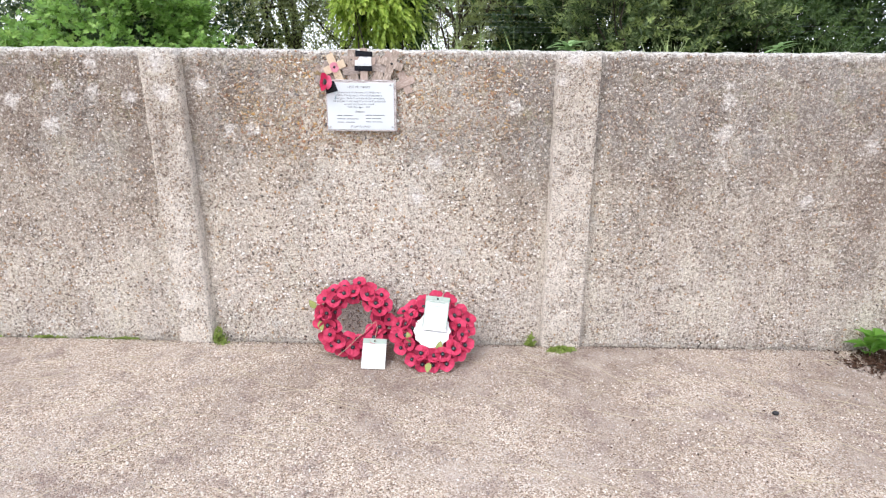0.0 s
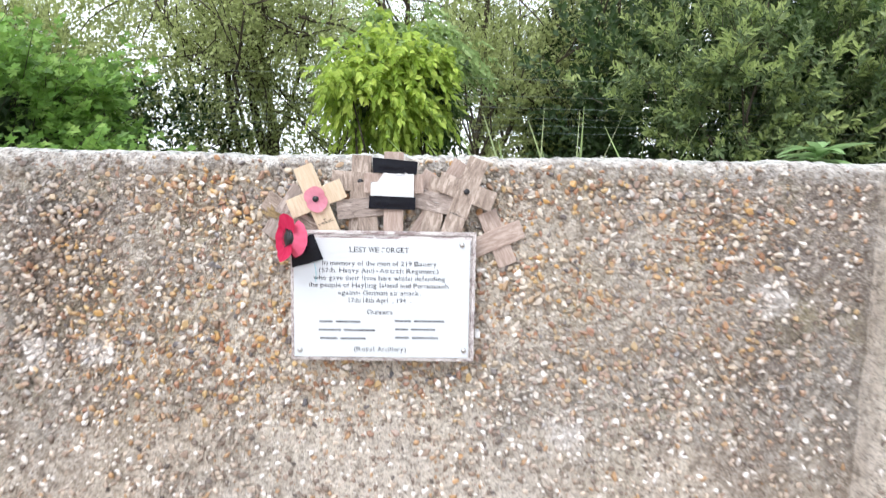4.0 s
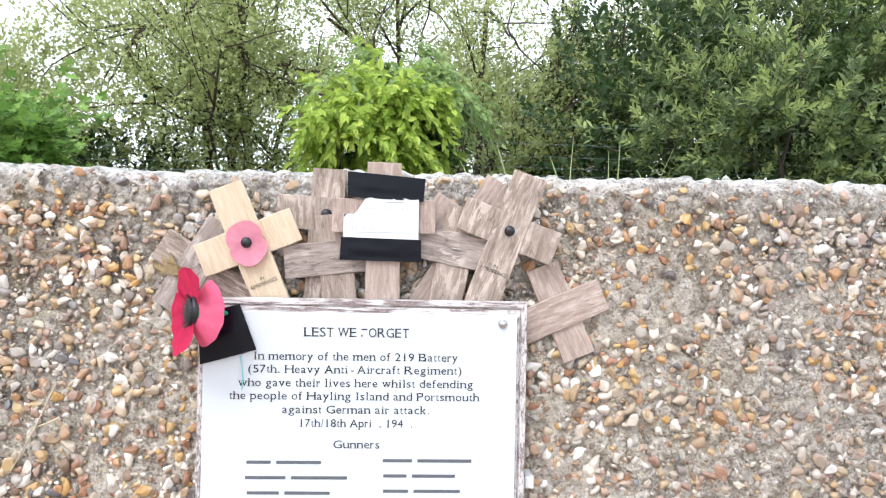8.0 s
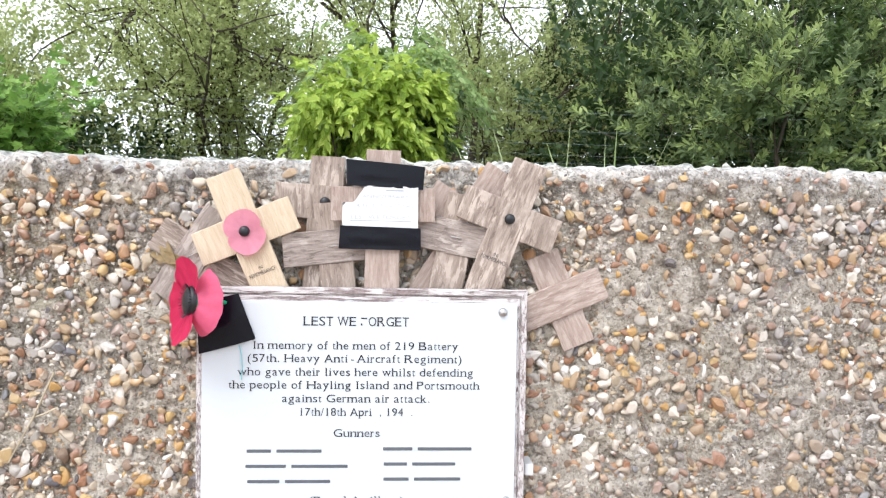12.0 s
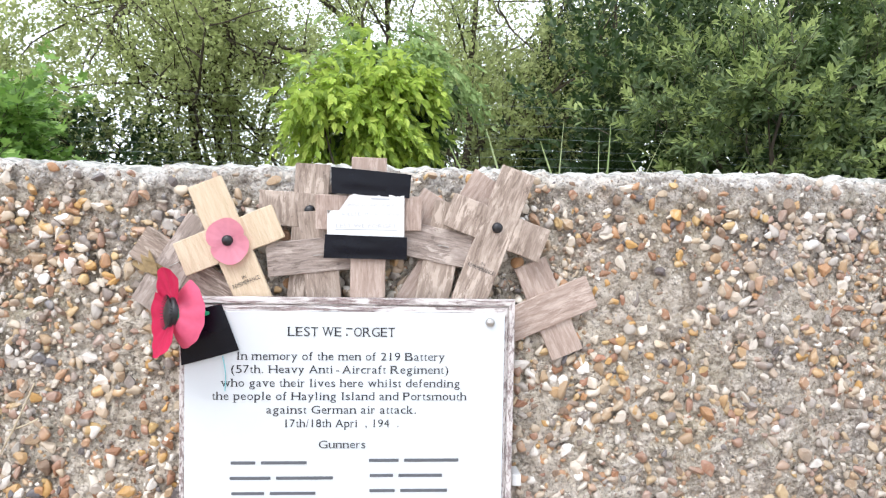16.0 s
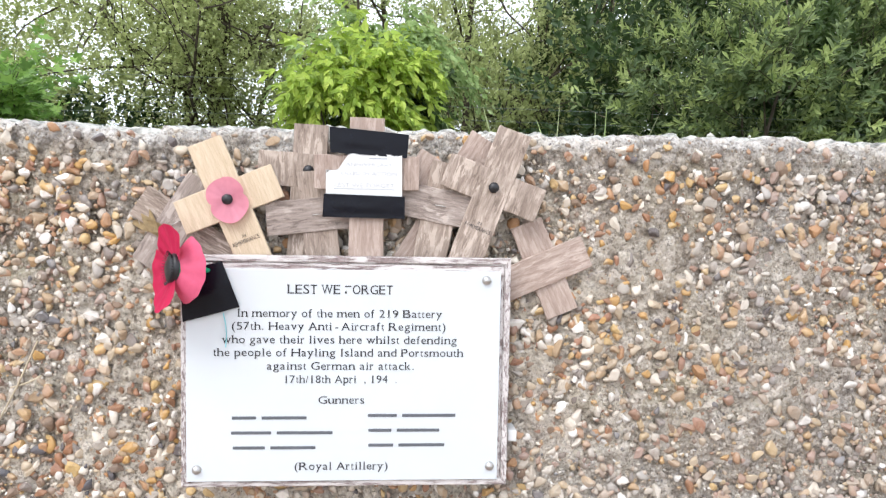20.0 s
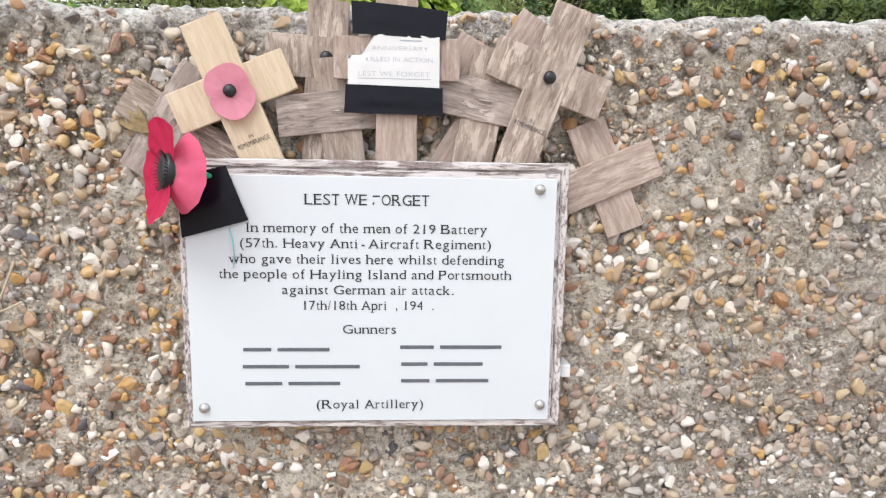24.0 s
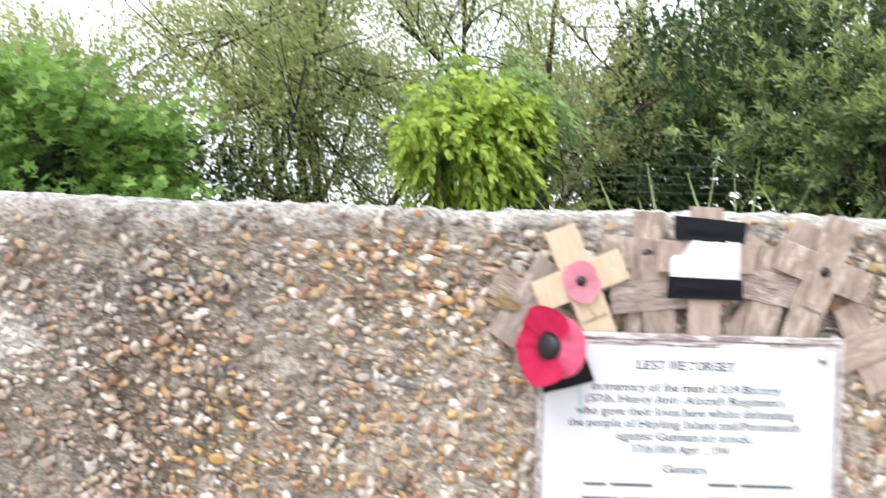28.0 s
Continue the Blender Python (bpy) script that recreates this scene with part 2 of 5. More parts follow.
    h = n.maths("ADD", n.maths("MULTIPLY", fine, 0.8), n.maths("ADD", n.maths("MULTIPLY", lumps, 1.2), n.maths("MULTIPLY", knobs, 1.2)))
    return n.bump(h, 1.0, 0.010).mat


PEBBLE_STOPS = [
    (0.00, (0.70, 0.64, 0.54)), (0.08, (0.50, 0.41, 0.29)), (0.18, (0.40, 0.285, 0.17)), (0.28, (0.42, 0.225, 0.10)),
    (0.38, (0.50, 0.295, 0.09)), (0.45, (0.29, 0.14, 0.07)), (0.54, (0.64, 0.58, 0.48)), (0.61, (0.22, 0.15, 0.10)), (0.69, (0.41, 0.375, 0.325)),
    (0.76, (0.52, 0.36, 0.15)), (0.83, (0.20, 0.175, 0.155)), (0.87, (0.82, 0.79, 0.73)), (0.93, (0.35, 0.175, 0.105)), (0.97, (0.075, 0.08, 0.095))]


def pebble_material(name, single, stops=PEBBLE_STOPS, dull=0.0, stain=(1.0, (0.20, 0.165, 0.14), 0.4), film=0.06, veined=1.0, mottle=0.0):
    """Stones in mixed colours with cement film and, over wide patches, a dirty stain."""
    n = Nodes(name, 0.36, 0.5)
    r = n.object_random() if single else n.island()
    c = n.ramp(r, stops, constant=True)
    v = n.maths("FRACT", n.maths("MULTIPLY", r, 37.0))
    c = n.mix(n.step(v, 0, 1, 0.0, 0.28), c, (0.22, 0.15, 0.10))
    vein = n.noise(150, 5, 0.7, distort=1.2)
    c = n.mix(n.step(vein, 0.57, 0.68, 0.0, 0.25 * veined), c, (0.70, 0.57, 0.39))
    c = n.mix(n.step(vein, 0.32, 0.42, 0.40 * veined, 0.0), c, (0.15, 0.085, 0.045))
    # cement smears that half cover some stones
    c = n.mix(n.step(n.noise(75, 5, 0.7), 0.57, 0.63, 0.0, 0.42 * veined), c, (0.50, 0.45, 0.365))
    if not single:
        c = n.mix(n.step(n.noise(stain[0], 5, 0.7), 0.46, 0.62, 0.0, stain[2]), c, stain[1])
        c = n.mix(n.step(n.noise(2.3, 5, 0.7), 0.47, 0.60, 0.0, 0.12 if film > 0.1 else 0.42), c, (0.40, 0.395, 0.38))
        c = n.mix(n.maths("MULTIPLY", rain_mask(n), film), c, (0.21, 0.155, 0.12))
        c = n.mix(n.maths("MULTIPLY", rosette_mask(n), 0.9), c, (0.84, 0.81, 0.77))
    if film > 0.1:
        # the same painted vignetting on the far pebbles
        c = n.mix(n.maths("MULTIPLY", vignette_mask(n), 0.62), c, (0.24, 0.19, 0.16))
    if mottle:
        c = n.mix(n.step(n.noise(6.5, 5, 0.7), 0.50, 0.66, 0.0, mottle), c, (0.22, 0.165, 0.15))
        c = n.mix(n.step(n.noise(3.2, 5, 0.7), 0.50, 0.66, 0.0, mottle * 0.7), c, (0.84, 0.77, 0.69))
    if dull:
        c = n.mix(dull, c, (0.46, 0.42, 0.34))
    n.colour(c)
    return n.bump(n.noise(220, 4), 0.4, 0.002).mat


def wood_material(name, a, b, c3, rot=False, worn=1.0):
    """Weathered softwood, the grain along local z (or x), with flaked pale and brown streaks."""
    n = Nodes(name, 0.8, 0.2)
    r = n.object_random()
    move = n.tree.nodes.new("ShaderNodeVectorMath")
    move.operation = "ADD"
    n.link(n.coord, move.inputs[0])
    n.link(n.maths("MULTIPLY", r, 9.0), move.inputs[1])
    n.coord = move.outputs[0]
    at = n.mapped((1, 1, 0.09) if not rot else (0.09, 1, 1))
    short = n.mapped((1, 1, 0.22) if not rot else (0.22, 1, 1))
    g = n.noise(330, 5, 0.75, at, 0.6)
    w = n.noise(75, 5, 0.7, at, 0.8)
    flake = n.noise(150, 5, 0.7, short, 0.4)
    patch = n.noise(32, 3, 0.6)
    c = n.ramp(g, [(0.3, a), (0.52, b), (0.72, c3)])
    c = n.mix(n.step(w, 0.42, 0.7, 0.0, 0.6), c, a)
    shed = n.maths("MULTIPLY", n.step(flake, 0.50, 0.56), n.step(patch, 0.40, 0.58, 0.15, 0.9 * worn))
    c = n.mix(shed, c, tuple(min(0.8, v * 1.12) for v in c3))
    bare = n.maths("MULTIPLY", n.step(flake, 0.37, 0.43, 1.0, 0.0), n.step(patch, 0.42, 0.62, 0.85 * worn, 0.2 * worn))
    c = n.mix(bare, c, tuple(v * 0.72 for v in a))
    c = n.mix(n.step(r, 0, 1, 0.0, 0.3), c, b)
    n.colour(c)
    return n.bump(n.maths("ADD", g, n.maths("ADD", w, flake)), 0.6, 0.0016).mat


def leaf_material(name, dark, mid, light, rough=0.5, through=0.35):
    n = Nodes(name, rough, 0.35)
    r = n.island()
    c = n.ramp(r, [(0.0, dark), (0.55, mid), (1.0, light)])
    c = n.mix(n.step(n.noise(1.6, 3), 0.35, 0.65, 0.0, 0.6), c, mid)
    c = n.mix(n.step(n.noise(60, 3), 0.5, 0.8, 0.0, 0.25), c, light)
    n.colour(c)
    t = n.tree.nodes.new("ShaderNodeBsdfTranslucent")
    n.link(n.mix(0.5, c, light), t.inputs[0])
    s = n.tree.nodes.new("ShaderNodeMixShader")
    s.inputs[0].default_value = through
    n.link(n.bsdf.outputs[0], s.inputs[1])
    n.link(t.outputs[0], s.inputs[2])
    n.link(s.outputs[0], n.tree.nodes["Material Output"].inputs[0])
    return n.mat


def plain_material(name, colour, rough=0.6, spec=0.3, metal=0.0, vary=0.12, scale=40.0, bump=0.15):
    n = Nodes(name, rough, spec, metal)
    dark = tuple(v * (1 - 2 * vary) for v in colour)
    n.colour(n.ramp(n.noise(scale, 4), [(0.3, dark), (0.7, colour)]))
    return n.bump(n.noise(scale * 4, 3), bump, 0.001).mat


def cloth_material(name, a, b):
    n = Nodes(name, 0.65, 0.25)
    r = n.island()
    c = n.mix(r, a, b)
    c = n.mix(n.step(n.noise(70, 4), 0.4, 0.75, 0.0, 0.35), c, tuple(min(1, v * 1.25 + 0.02) for v in b))
    n.colour(c)
    t = n.tree.nodes.new("ShaderNodeBsdfTranslucent")
    n.link(c, t.inputs[0])
    s = n.tree.nodes.new("ShaderNodeMixShader")
    s.inputs[0].default_value = 0.25
    n.link(n.bsdf.outputs[0], s.inputs[1])
    n.link(t.outputs[0], s.inputs[2])
    n.link(s.outputs[0], n.tree.nodes["Material Output"].inputs[0])
    n.bump(n.noise(160, 3), 0.25, 0.001)
    return n.mat


def ground_material():
    n = Nodes("gravelled_concrete", 0.95, 0.12)
    big = n.noise(1.1, 5, 0.65)
    mid = n.noise(5, 5, 0.7)
    cell = n.voronoi(165)
    grain = n.noise(130, 4, 0.7)
    c = n.ramp(cell.outputs["Color"], [(0.1, (0.16, 0.115, 0.085)), (0.32, (0.50, 0.385, 0.29)), (0.58, (0.74, 0.62, 0.50)), (0.85, (0.94, 0.87, 0.77))])
    c = n.mix(n.step(grain, 0.35, 0.62, 0.65, 0.0), c, (0.16, 0.125, 0.10))
    c = n.mix(n.step(big, 0.46, 0.62, 0.0, 0.58), c, (0.22, 0.16, 0.125))
    c = n.mix(n.step(mid, 0.50, 0.66, 0.0, 0.58), c, (0.235, 0.175, 0.16))
    c = n.mix(n.step(n.noise(2.2, 5, 0.7), 0.52, 0.68, 0.0, 0.38), c, (0.76, 0.67, 0.58))
    n.colour(c)
    return n.bump(n.maths("ADD", n.maths("MULTIPLY", cell.outputs["Distance"], -1.0), grain), 0.9, 0.008).mat


M_CONCRETE = concrete_material("wall_concrete")
M_PILASTER = concrete_material("pilaster_concrete", 0.25)
M_PEBBLE = pebble_material("pebble_single", True)
M_PEBBLES = pebble_material("pebble_many", False)
M_FAR = pebble_material("pebble_pale", False, [
    (0.00, (0.88, 0.83, 0.75)), (0.16, (0.52, 0.43, 0.34)), (0.32, (0.30, 0.225, 0.17)), (0.46, (0.70, 0.60, 0.48)), (0.56, (0.46, 0.28, 0.13)),
    (0.64, (0.17, 0.13, 0.10)), (0.79, (0.93, 0.91, 0.87)), (0.88, (0.45, 0.36, 0.28)), (0.96, (0.06, 0.05, 0.045))], stain=(1.0, (0.20, 0.16, 0.13), 0.30), film=0.30, veined=0.2)
M_GRIT = pebble_material("pebble_grit", False, dull=0.45)
M_GROUND = ground_material()
M_CHIPS = pebble_material("ground_chip", False, [
    (0.0, (0.58, 0.465, 0.36)), (0.16, (0.94, 0.89, 0.80)), (0.44, (0.36, 0.25, 0.19)), (0.55, (0.62, 0.485, 0.37)),
    (0.66, (0.80, 0.72, 0.60)), (0.80, (0.22, 0.145, 0.105)), (0.91, (0.10, 0.08, 0.065))], stain=(1.3, (0.24, 0.175, 0.14), 0.62), veined=0.3, mottle=0.7)
M_BANK = plain_material("bank_soil", (0.07, 0.08, 0.035), 0.95, 0.1, vary=0.3, scale=6, bump=0.6)
M_SOIL = plain_material("dark_soil", (0.075, 0.06, 0.04), 0.95, 0.1, vary=0.35, scale=60, bump=0.8)
M_TOP = plain_material("pale_lichen", (0.64, 0.64, 0.58), 0.95, 0.1, vary=0.40, scale=70, bump=1.0)
M_PLATE = plain_material("white_plate", (0.60, 0.645, 0.665), 0.35, 0.5, vary=0.02, scale=9, bump=0.03)
M_INK = plain_material("black_ink", (0.035, 0.037, 0.042), 0.5, 0.3, vary=0.1)
M_BARS = plain_material("grey_ink", (0.12, 0.13, 0.145), 0.5, 0.3, vary=0.1)
M_FADED = plain_material("faded_ink", (0.38, 0.42, 0.46), 0.7, 0.2, vary=0.1)
M_STEEL = plain_material("dull_steel", (0.55, 0.54, 0.52), 0.38, 0.5, 0.9, vary=0.1)
M_TAPE = plain_material("black_tape", (0.004, 0.005, 0.010), 0.24, 0.20, vary=0.2, scale=20, bump=0.2)
M_PAPER = plain_material("white_card", (0.68, 0.69, 0.68), 0.8, 0.2, vary=0.05, scale=25, bump=0.25)
M_CLIP = plain_material("greenish_card", (0.37, 0.44, 0.38), 0.6, 0.3, vary=0.1, scale=30)
M_WOOD = wood_material("weathered_wood", (0.20, 0.155, 0.125), (0.355, 0.29, 0.24), (0.52, 0.445, 0.38))
M_WOOD_X = wood_material("weathered_wood_bar", (0.19, 0.155, 0.135), (0.34, 0.285, 0.25), (0.48, 0.42, 0.375), True)
M_PINK = wood_material("pinkish_wood", (0.25, 0.185, 0.15), (0.41, 0.325, 0.275), (0.54, 0.455, 0.40), worn=0.6)
M_PINK_X = wood_material("pinkish_wood_bar", (0.25, 0.185, 0.15), (0.41, 0.325, 0.275), (0.54, 0.455, 0.40), True, 0.6)
M_NEW = wood_material("new_wood", (0.50, 0.395, 0.265), (0.61, 0.50, 0.36), (0.69, 0.59, 0.45), worn=0.12)
M_NEW_X = wood_material("new_wood_bar", (0.60, 0.49, 0.34), (0.69, 0.59, 0.44), (0.76, 0.67, 0.53), True, 0.12)


def peeled_paint(name, stretch, scale):
    """White paint flaking off brown wood along the bar."""
    n = Nodes(name, 0.75, 0.25)
    g = n.noise(scale, 6, 0.72, n.mapped(stretch), 0.6)
    big = n.noise(26, 4, 0.6)
    wood = n.ramp(n.noise(320, 4), [(0.3, (0.22, 0.165, 0.16)), (0.7, (0.42, 0.345, 0.33))])
    bare = n.maths("ADD", n.maths("MULTIPLY", g, 0.75), n.maths("MULTIPLY", big, 0.25))
    c = n.mix(n.step(bare, 0.45, 0.525, 0.0, 0.92), wood, (0.64, 0.615, 0.60))
    c = n.mix(n.step(n.noise(90, 4), 0.5, 0.7, 0.0, 0.35), c, (0.50, 0.46, 0.43))
    n.colour(c)
    return n.bump(n.step(bare, 0.40, 0.50), 0.8, 0.0012).mat


M_FRAME = peeled_paint("peeling_paint_rail", (0.10, 1, 1), 230)
M_FRAME_Z = peeled_paint("peeling_paint_stile", (1, 1, 0.40), 420)
M_RED = cloth_material("poppy_red", (0.32, 0.005, 0.034), (0.74, 0.080, 0.175))
M_RING = cloth_material("wreath_backing", (0.17, 0.005, 0.025), (0.24, 0.01, 0.04))
# lit copy of the poppy's red, the light painted in as a pinker tone
M_RED_LIT = cloth_material("poppy_red_lit", (0.62, 0.080, 0.17), (0.72, 0.14, 0.24))
M_RED_DARK = cloth_material("poppy_deep_red", (0.40, 0.007, 0.048), (0.55, 0.022, 0.088))
M_FADE = cloth_material("poppy_faded_pink", (0.60, 0.20, 0.27), (0.68, 0.30, 0.375))
M_BUTTON = plain_material("black_plastic", (0.012, 0.013, 0.016), 0.4, 0.5, vary=0.1)
M_GREEN = plain_material("green_plastic", (0.01, 0.30, 0.14), 0.45, 0.4, vary=0.1)
M_LEAFLET = plain_material("artificial_leaf", (0.30, 0.33, 0.10), 0.6, 0.3, vary=0.2)
M_CYAN = plain_material("cyan_string", (0.30, 0.66, 0.70), 0.7, 0.2)
M_DRY = plain_material("dry_leaf", (0.34, 0.25, 0.13), 0.8, 0.2, vary=0.3, scale=60)
M_STRAW = plain_material("straw", (0.58, 0.50, 0.36), 0.85, 0.2, vary=0.15)
M_WIRE = plain_material("galvanised_wire", (0.24, 0.30, 0.30), 0.55, 0.4, 0.2, vary=0.1)
M_BARK = plain_material("bark", (0.13, 0.11, 0.085), 0.95, 0.1, vary=0.3, scale=18, bump=0.8)
M_MAPLE = leaf_material("broad_leaf", (0.04, 0.10, 0.015), (0.17, 0.335, 0.055), (0.37, 0.54, 0.14), through=0.36)
M_VINE = leaf_material("vine_leaf", (0.073, 0.138, 0.022), (0.329, 0.471, 0.066), (0.634, 0.736, 0.165), through=0.42)
M_VINE_PALE = leaf_material("pale_vine_leaf", (0.13, 0.22, 0.06), (0.27, 0.39, 0.13), (0.42, 0.53, 0.24), through=0.4)
# dark ivy green, also the painted shade of the two right-hand sallows
M_IVY_SHADE = leaf_material("ivy_and_shaded_sallow_leaf", (0.025, 0.055, 0.015), (0.06, 0.11, 0.03), (0.13, 0.20, 0.05), through=0.25)
M_WILLOW = leaf_material("sallow_leaf", (0.035, 0.065, 0.025), (0.12, 0.18, 0.07), (0.27, 0.34, 0.14), through=0.32)
M_TIPS = leaf_material("sallow_young_leaf", (0.17, 0.24, 0.07), (0.31, 0.40, 0.13), (0.50, 0.58, 0.24), through=0.42)
M_HEDGE = leaf_material("small_leaf", (0.11, 0.135, 0.045), (0.34, 0.40, 0.14), (0.62, 0.68, 0.33), through=0.55)
# near-black green: the shade deep inside the foliage is put into this colour
M_DARKLEAF = leaf_material("painted_shade_leaf", (0.02, 0.045, 0.016), (0.04, 0.08, 0.025), (0.08, 0.13, 0.04))
M_GRASS = leaf_material("grass_blade", (0.18, 0.30, 0.08), (0.40, 0.54, 0.20), (0.64, 0.70, 0.40))
M_PALEWEED = leaf_material("pale_weed_leaf", (0.14, 0.26, 0.09), (0.24, 0.40, 0.15), (0.38, 0.53, 0.25))
M_WEED = leaf_material("weed_leaf", (0.08, 0.20, 0.02), (0.14, 0.32, 0.04), (0.22, 0.42, 0.08))
M_MOSS = leaf_material("moss", (0.12, 0.18, 0.03), (0.22, 0.30, 0.06), (0.36, 0.42, 0.12), through=0.3)
M_LITTER = plain_material("leaf_litter", (0.10, 0.055, 0.035), 0.9, 0.15, vary=0.4, scale=50)


# ---- builders ----
rng = np.random.default_rng(7)


def mesh_of(name, verts, faces, material, smooth=True):
    """A mesh from arrays; all faces have the same number of corners."""
    verts, faces = np.asarray(verts, np.float32), np.asarray(faces, np.int32)
    m = bpy.data.meshes.new(name)
    k = faces.shape[1]
    m.vertices.add(len(verts))
    m.vertices.foreach_set("co", verts.ravel())
    m.loops.add(faces.size)
    m.loops.foreach_set("vertex_index", faces.ravel())
    m.polygons.add(len(faces))
    m.polygons.foreach_set("loop_start", np.arange(0, faces.size, k, dtype=np.int32))
    m.polygons.foreach_set("use_smooth", np.broadcast_to(np.asarray(smooth, bool), (len(faces),)).copy())
    m.update(calc_edges=True)
    m.materials.append(material)
    return m


def mesh_bm(name, bm, material, smooth=False):
    m = bpy.data.meshes.new(name)
    bmesh.ops.recalc_face_normals(bm, faces=bm.faces)
    for f in bm.faces:
        f.smooth = smooth
    bm.to_mesh(m)
    bm.free()
    m.materials.append(material)
    return m


def part(name, mesh, parent, label="", kind="", at=None):
    ob = new(name, mesh)
    ob.parent = parent
    if at is not None:
        ob.matrix_basis = at
    return tagged(ob, label, "", "", kind)


def thing(name, label, category, group="", at=None, mesh=None, kind=""):
    ob = new(name, mesh)
    if at is not None:
        ob.matrix_basis = at
    return tagged(ob, label, category, group, kind)


def box(x0, x1, y0, y1, z0, z1, bevel=0.0, segments=2, jitter=0.0):
    bm = bmesh.new()
    bmesh.ops.create_cube(bm, size=1.0)
    for v in bm.verts:
        v.co = Vector((x0 + (v.co.x + 0.5) * (x1 - x0), y0 + (v.co.y + 0.5) * (y1 - y0), z0 + (v.co.z + 0.5) * (z1 - z0)))
        v.co += Vector([random.uniform(-jitter, jitter) for _ in range(3)])
    if bevel:
        bmesh.ops.bevel(bm, geom=list(bm.edges), offset=bevel, segments=segments, affect="EDGES", profile=0.5)
    return bm


def turned(profile, seg=16):
    """A turned shape round z from (radius, height) pairs."""
    v, f = [], []
    for r, z in profile:
        for i in range(seg):
            a = 2 * math.pi * i / seg
            v.append((r * math.cos(a), r * math.sin(a), z))
    for j in range(len(profile) - 1):
        for i in range(seg):
            k = (i + 1) % seg
            f.append((j * seg + i, j * seg + k, (j + 1) * seg + k, (j + 1) * seg + i))
    return np.array(v), np.array(f)


def tube(points, radii, seg=6):
    """Vertices and quads of a tube along points."""
    p = np.asarray(points, float)
    radii = np.broadcast_to(np.asarray(radii, float), (len(p),))
    d = np.gradient(p, axis=0)
    d /= np.linalg.norm(d, axis=1)[:, None] + 1e-9
    side = np.cross(d, (0.31, 0.22, 0.93))
    side /= np.linalg.norm(side, axis=1)[:, None] + 1e-9
    up = np.cross(side, d)
    a = np.arange(seg) * 2 * math.pi / seg
    ring = np.cos(a)[None, :, None] * side[:, None] + np.sin(a)[None, :, None] * up[:, None]
    v = (p[:, None] + ring * radii[:, None, None]).reshape(-1, 3)
    f = [(j * seg + i, j * seg + (i + 1) % seg, (j + 1) * seg + (i + 1) % seg, (j + 1) * seg + i) for j in range(len(p) - 1) for i in range(seg)]
    return v, np.array(f)


def join(pieces):
    vs, fs, n = [], [], 0
    for v, f in pieces:
        vs.append(v)
        fs.append(np.asarray(f) + n)
        n += len(v)
    return np.concatenate(vs), np.concatenate(fs)


def scatter(tv, tf, place, basis):
    """Copies of a small shape: basis holds a 3x3 matrix (columns) for each place."""
    v = np.einsum("nij,kj->nki", basis, tv) + place[:, None]
    f = tf[None] + (np.arange(len(place)) * len(tv))[:, None, None]
    return v.reshape(-1, 3), f.reshape(-1, tf.shape[1])


def icosphere(level):
    bm = bmesh.new()
    bmesh.ops.create_icosphere(bm, subdivisions=level, radius=1.0)
    v = np.array([q.co[:] for q in bm.verts])
    f = np.array([[q.index for q in p.verts] for p in bm.faces])
    bm.free()
    return v, f


def bases(axis, normal):
    """Bases whose y runs along axis and whose z is near normal."""
    y = axis / (np.linalg.norm(axis, axis=1)[:, None] + 1e-9)
    x = np.cross(y, normal)
    x /= np.linalg.norm(x, axis=1)[:, None] + 1e-9
    z = np.cross(x, y)
    return np.stack([x, y, z], axis=2)


def smooth_noise(p, scale, seed=0.0):
    return np.array([noise.noise(Vector((q[0] * scale + seed, q[1] * scale, q[2] * scale))) for q in p])


def glyph(body, thin):
    """The flat outline mesh of built-in lettering at size 1, as vertices and triangles."""
    c = bpy.data.curves.new("letters", "FONT")
    c.body, c.size, c.resolution_u, c.offset = body, 1.0, 3, -thin
    ob = bpy.data.objects.new("letters", c)
    scene.collection.objects.link(ob)
    bpy.context.view_layer.update()
    m = bpy.data.meshes.new_from_object(ob.evaluated_get(bpy.context.evaluated_depsgraph_get()))
    bpy.data.objects.remove(ob)
    bpy.data.curves.remove(c)
    m.calc_loop_triangles()
    v = np.array([q.co[:2] for q in m.vertices])
    t = np.array([q.vertices[:] for q in m.loop_triangles])
    bpy.data.meshes.remove(m)
    return v, t


def slices(v, t, y):
    """The stretches of x that a glyph covers at height y."""
    cuts = []
    for a in v[t]:
        hit = [p[0] + (q[0] - p[0]) * (y - p[1]) / (q[1] - p[1]) for p, q in ((a[0], a[1]), (a[1], a[2]), (a[2], a[0])) if (p[1] - y) * (q[1] - y) < 0]
        if len(hit) == 2:
            cuts.append(sorted(hit))
    out = []
    for a, b in sorted(cuts):
        if out and a < out[-1][1] + 0.004:
            out[-1][1] = max(b, out[-1][1])
        else:
            out.append([a, b])
    return out


# advance widths of a bookish face, for each set of characters, in thousandths of the size
ADVANCES = ((278, "ijlt/"), (333, "frI()"), (389, "sJ"), (444, "acez"), (500, "bdghknopquvxy0123456789"), (722, "wADGHKNOQRUVXY"), (778, "m"),
            (556, "FPS"), (611, "ELTZ"), (667, "BC"), (889, "M"), (944, "W"), (250, " .,"), (600, "-"))
FEET = {"base": "fhiklmnrAFHIKMNPRTVXY1", "low": "pq", "mid": "ijmnpruvwxy", "tall": "bdhkl", "cap": "BDEFHIKLMNPRUVWXY"}
BASE_LEFT = "BDEL"
GLYPHS = {}


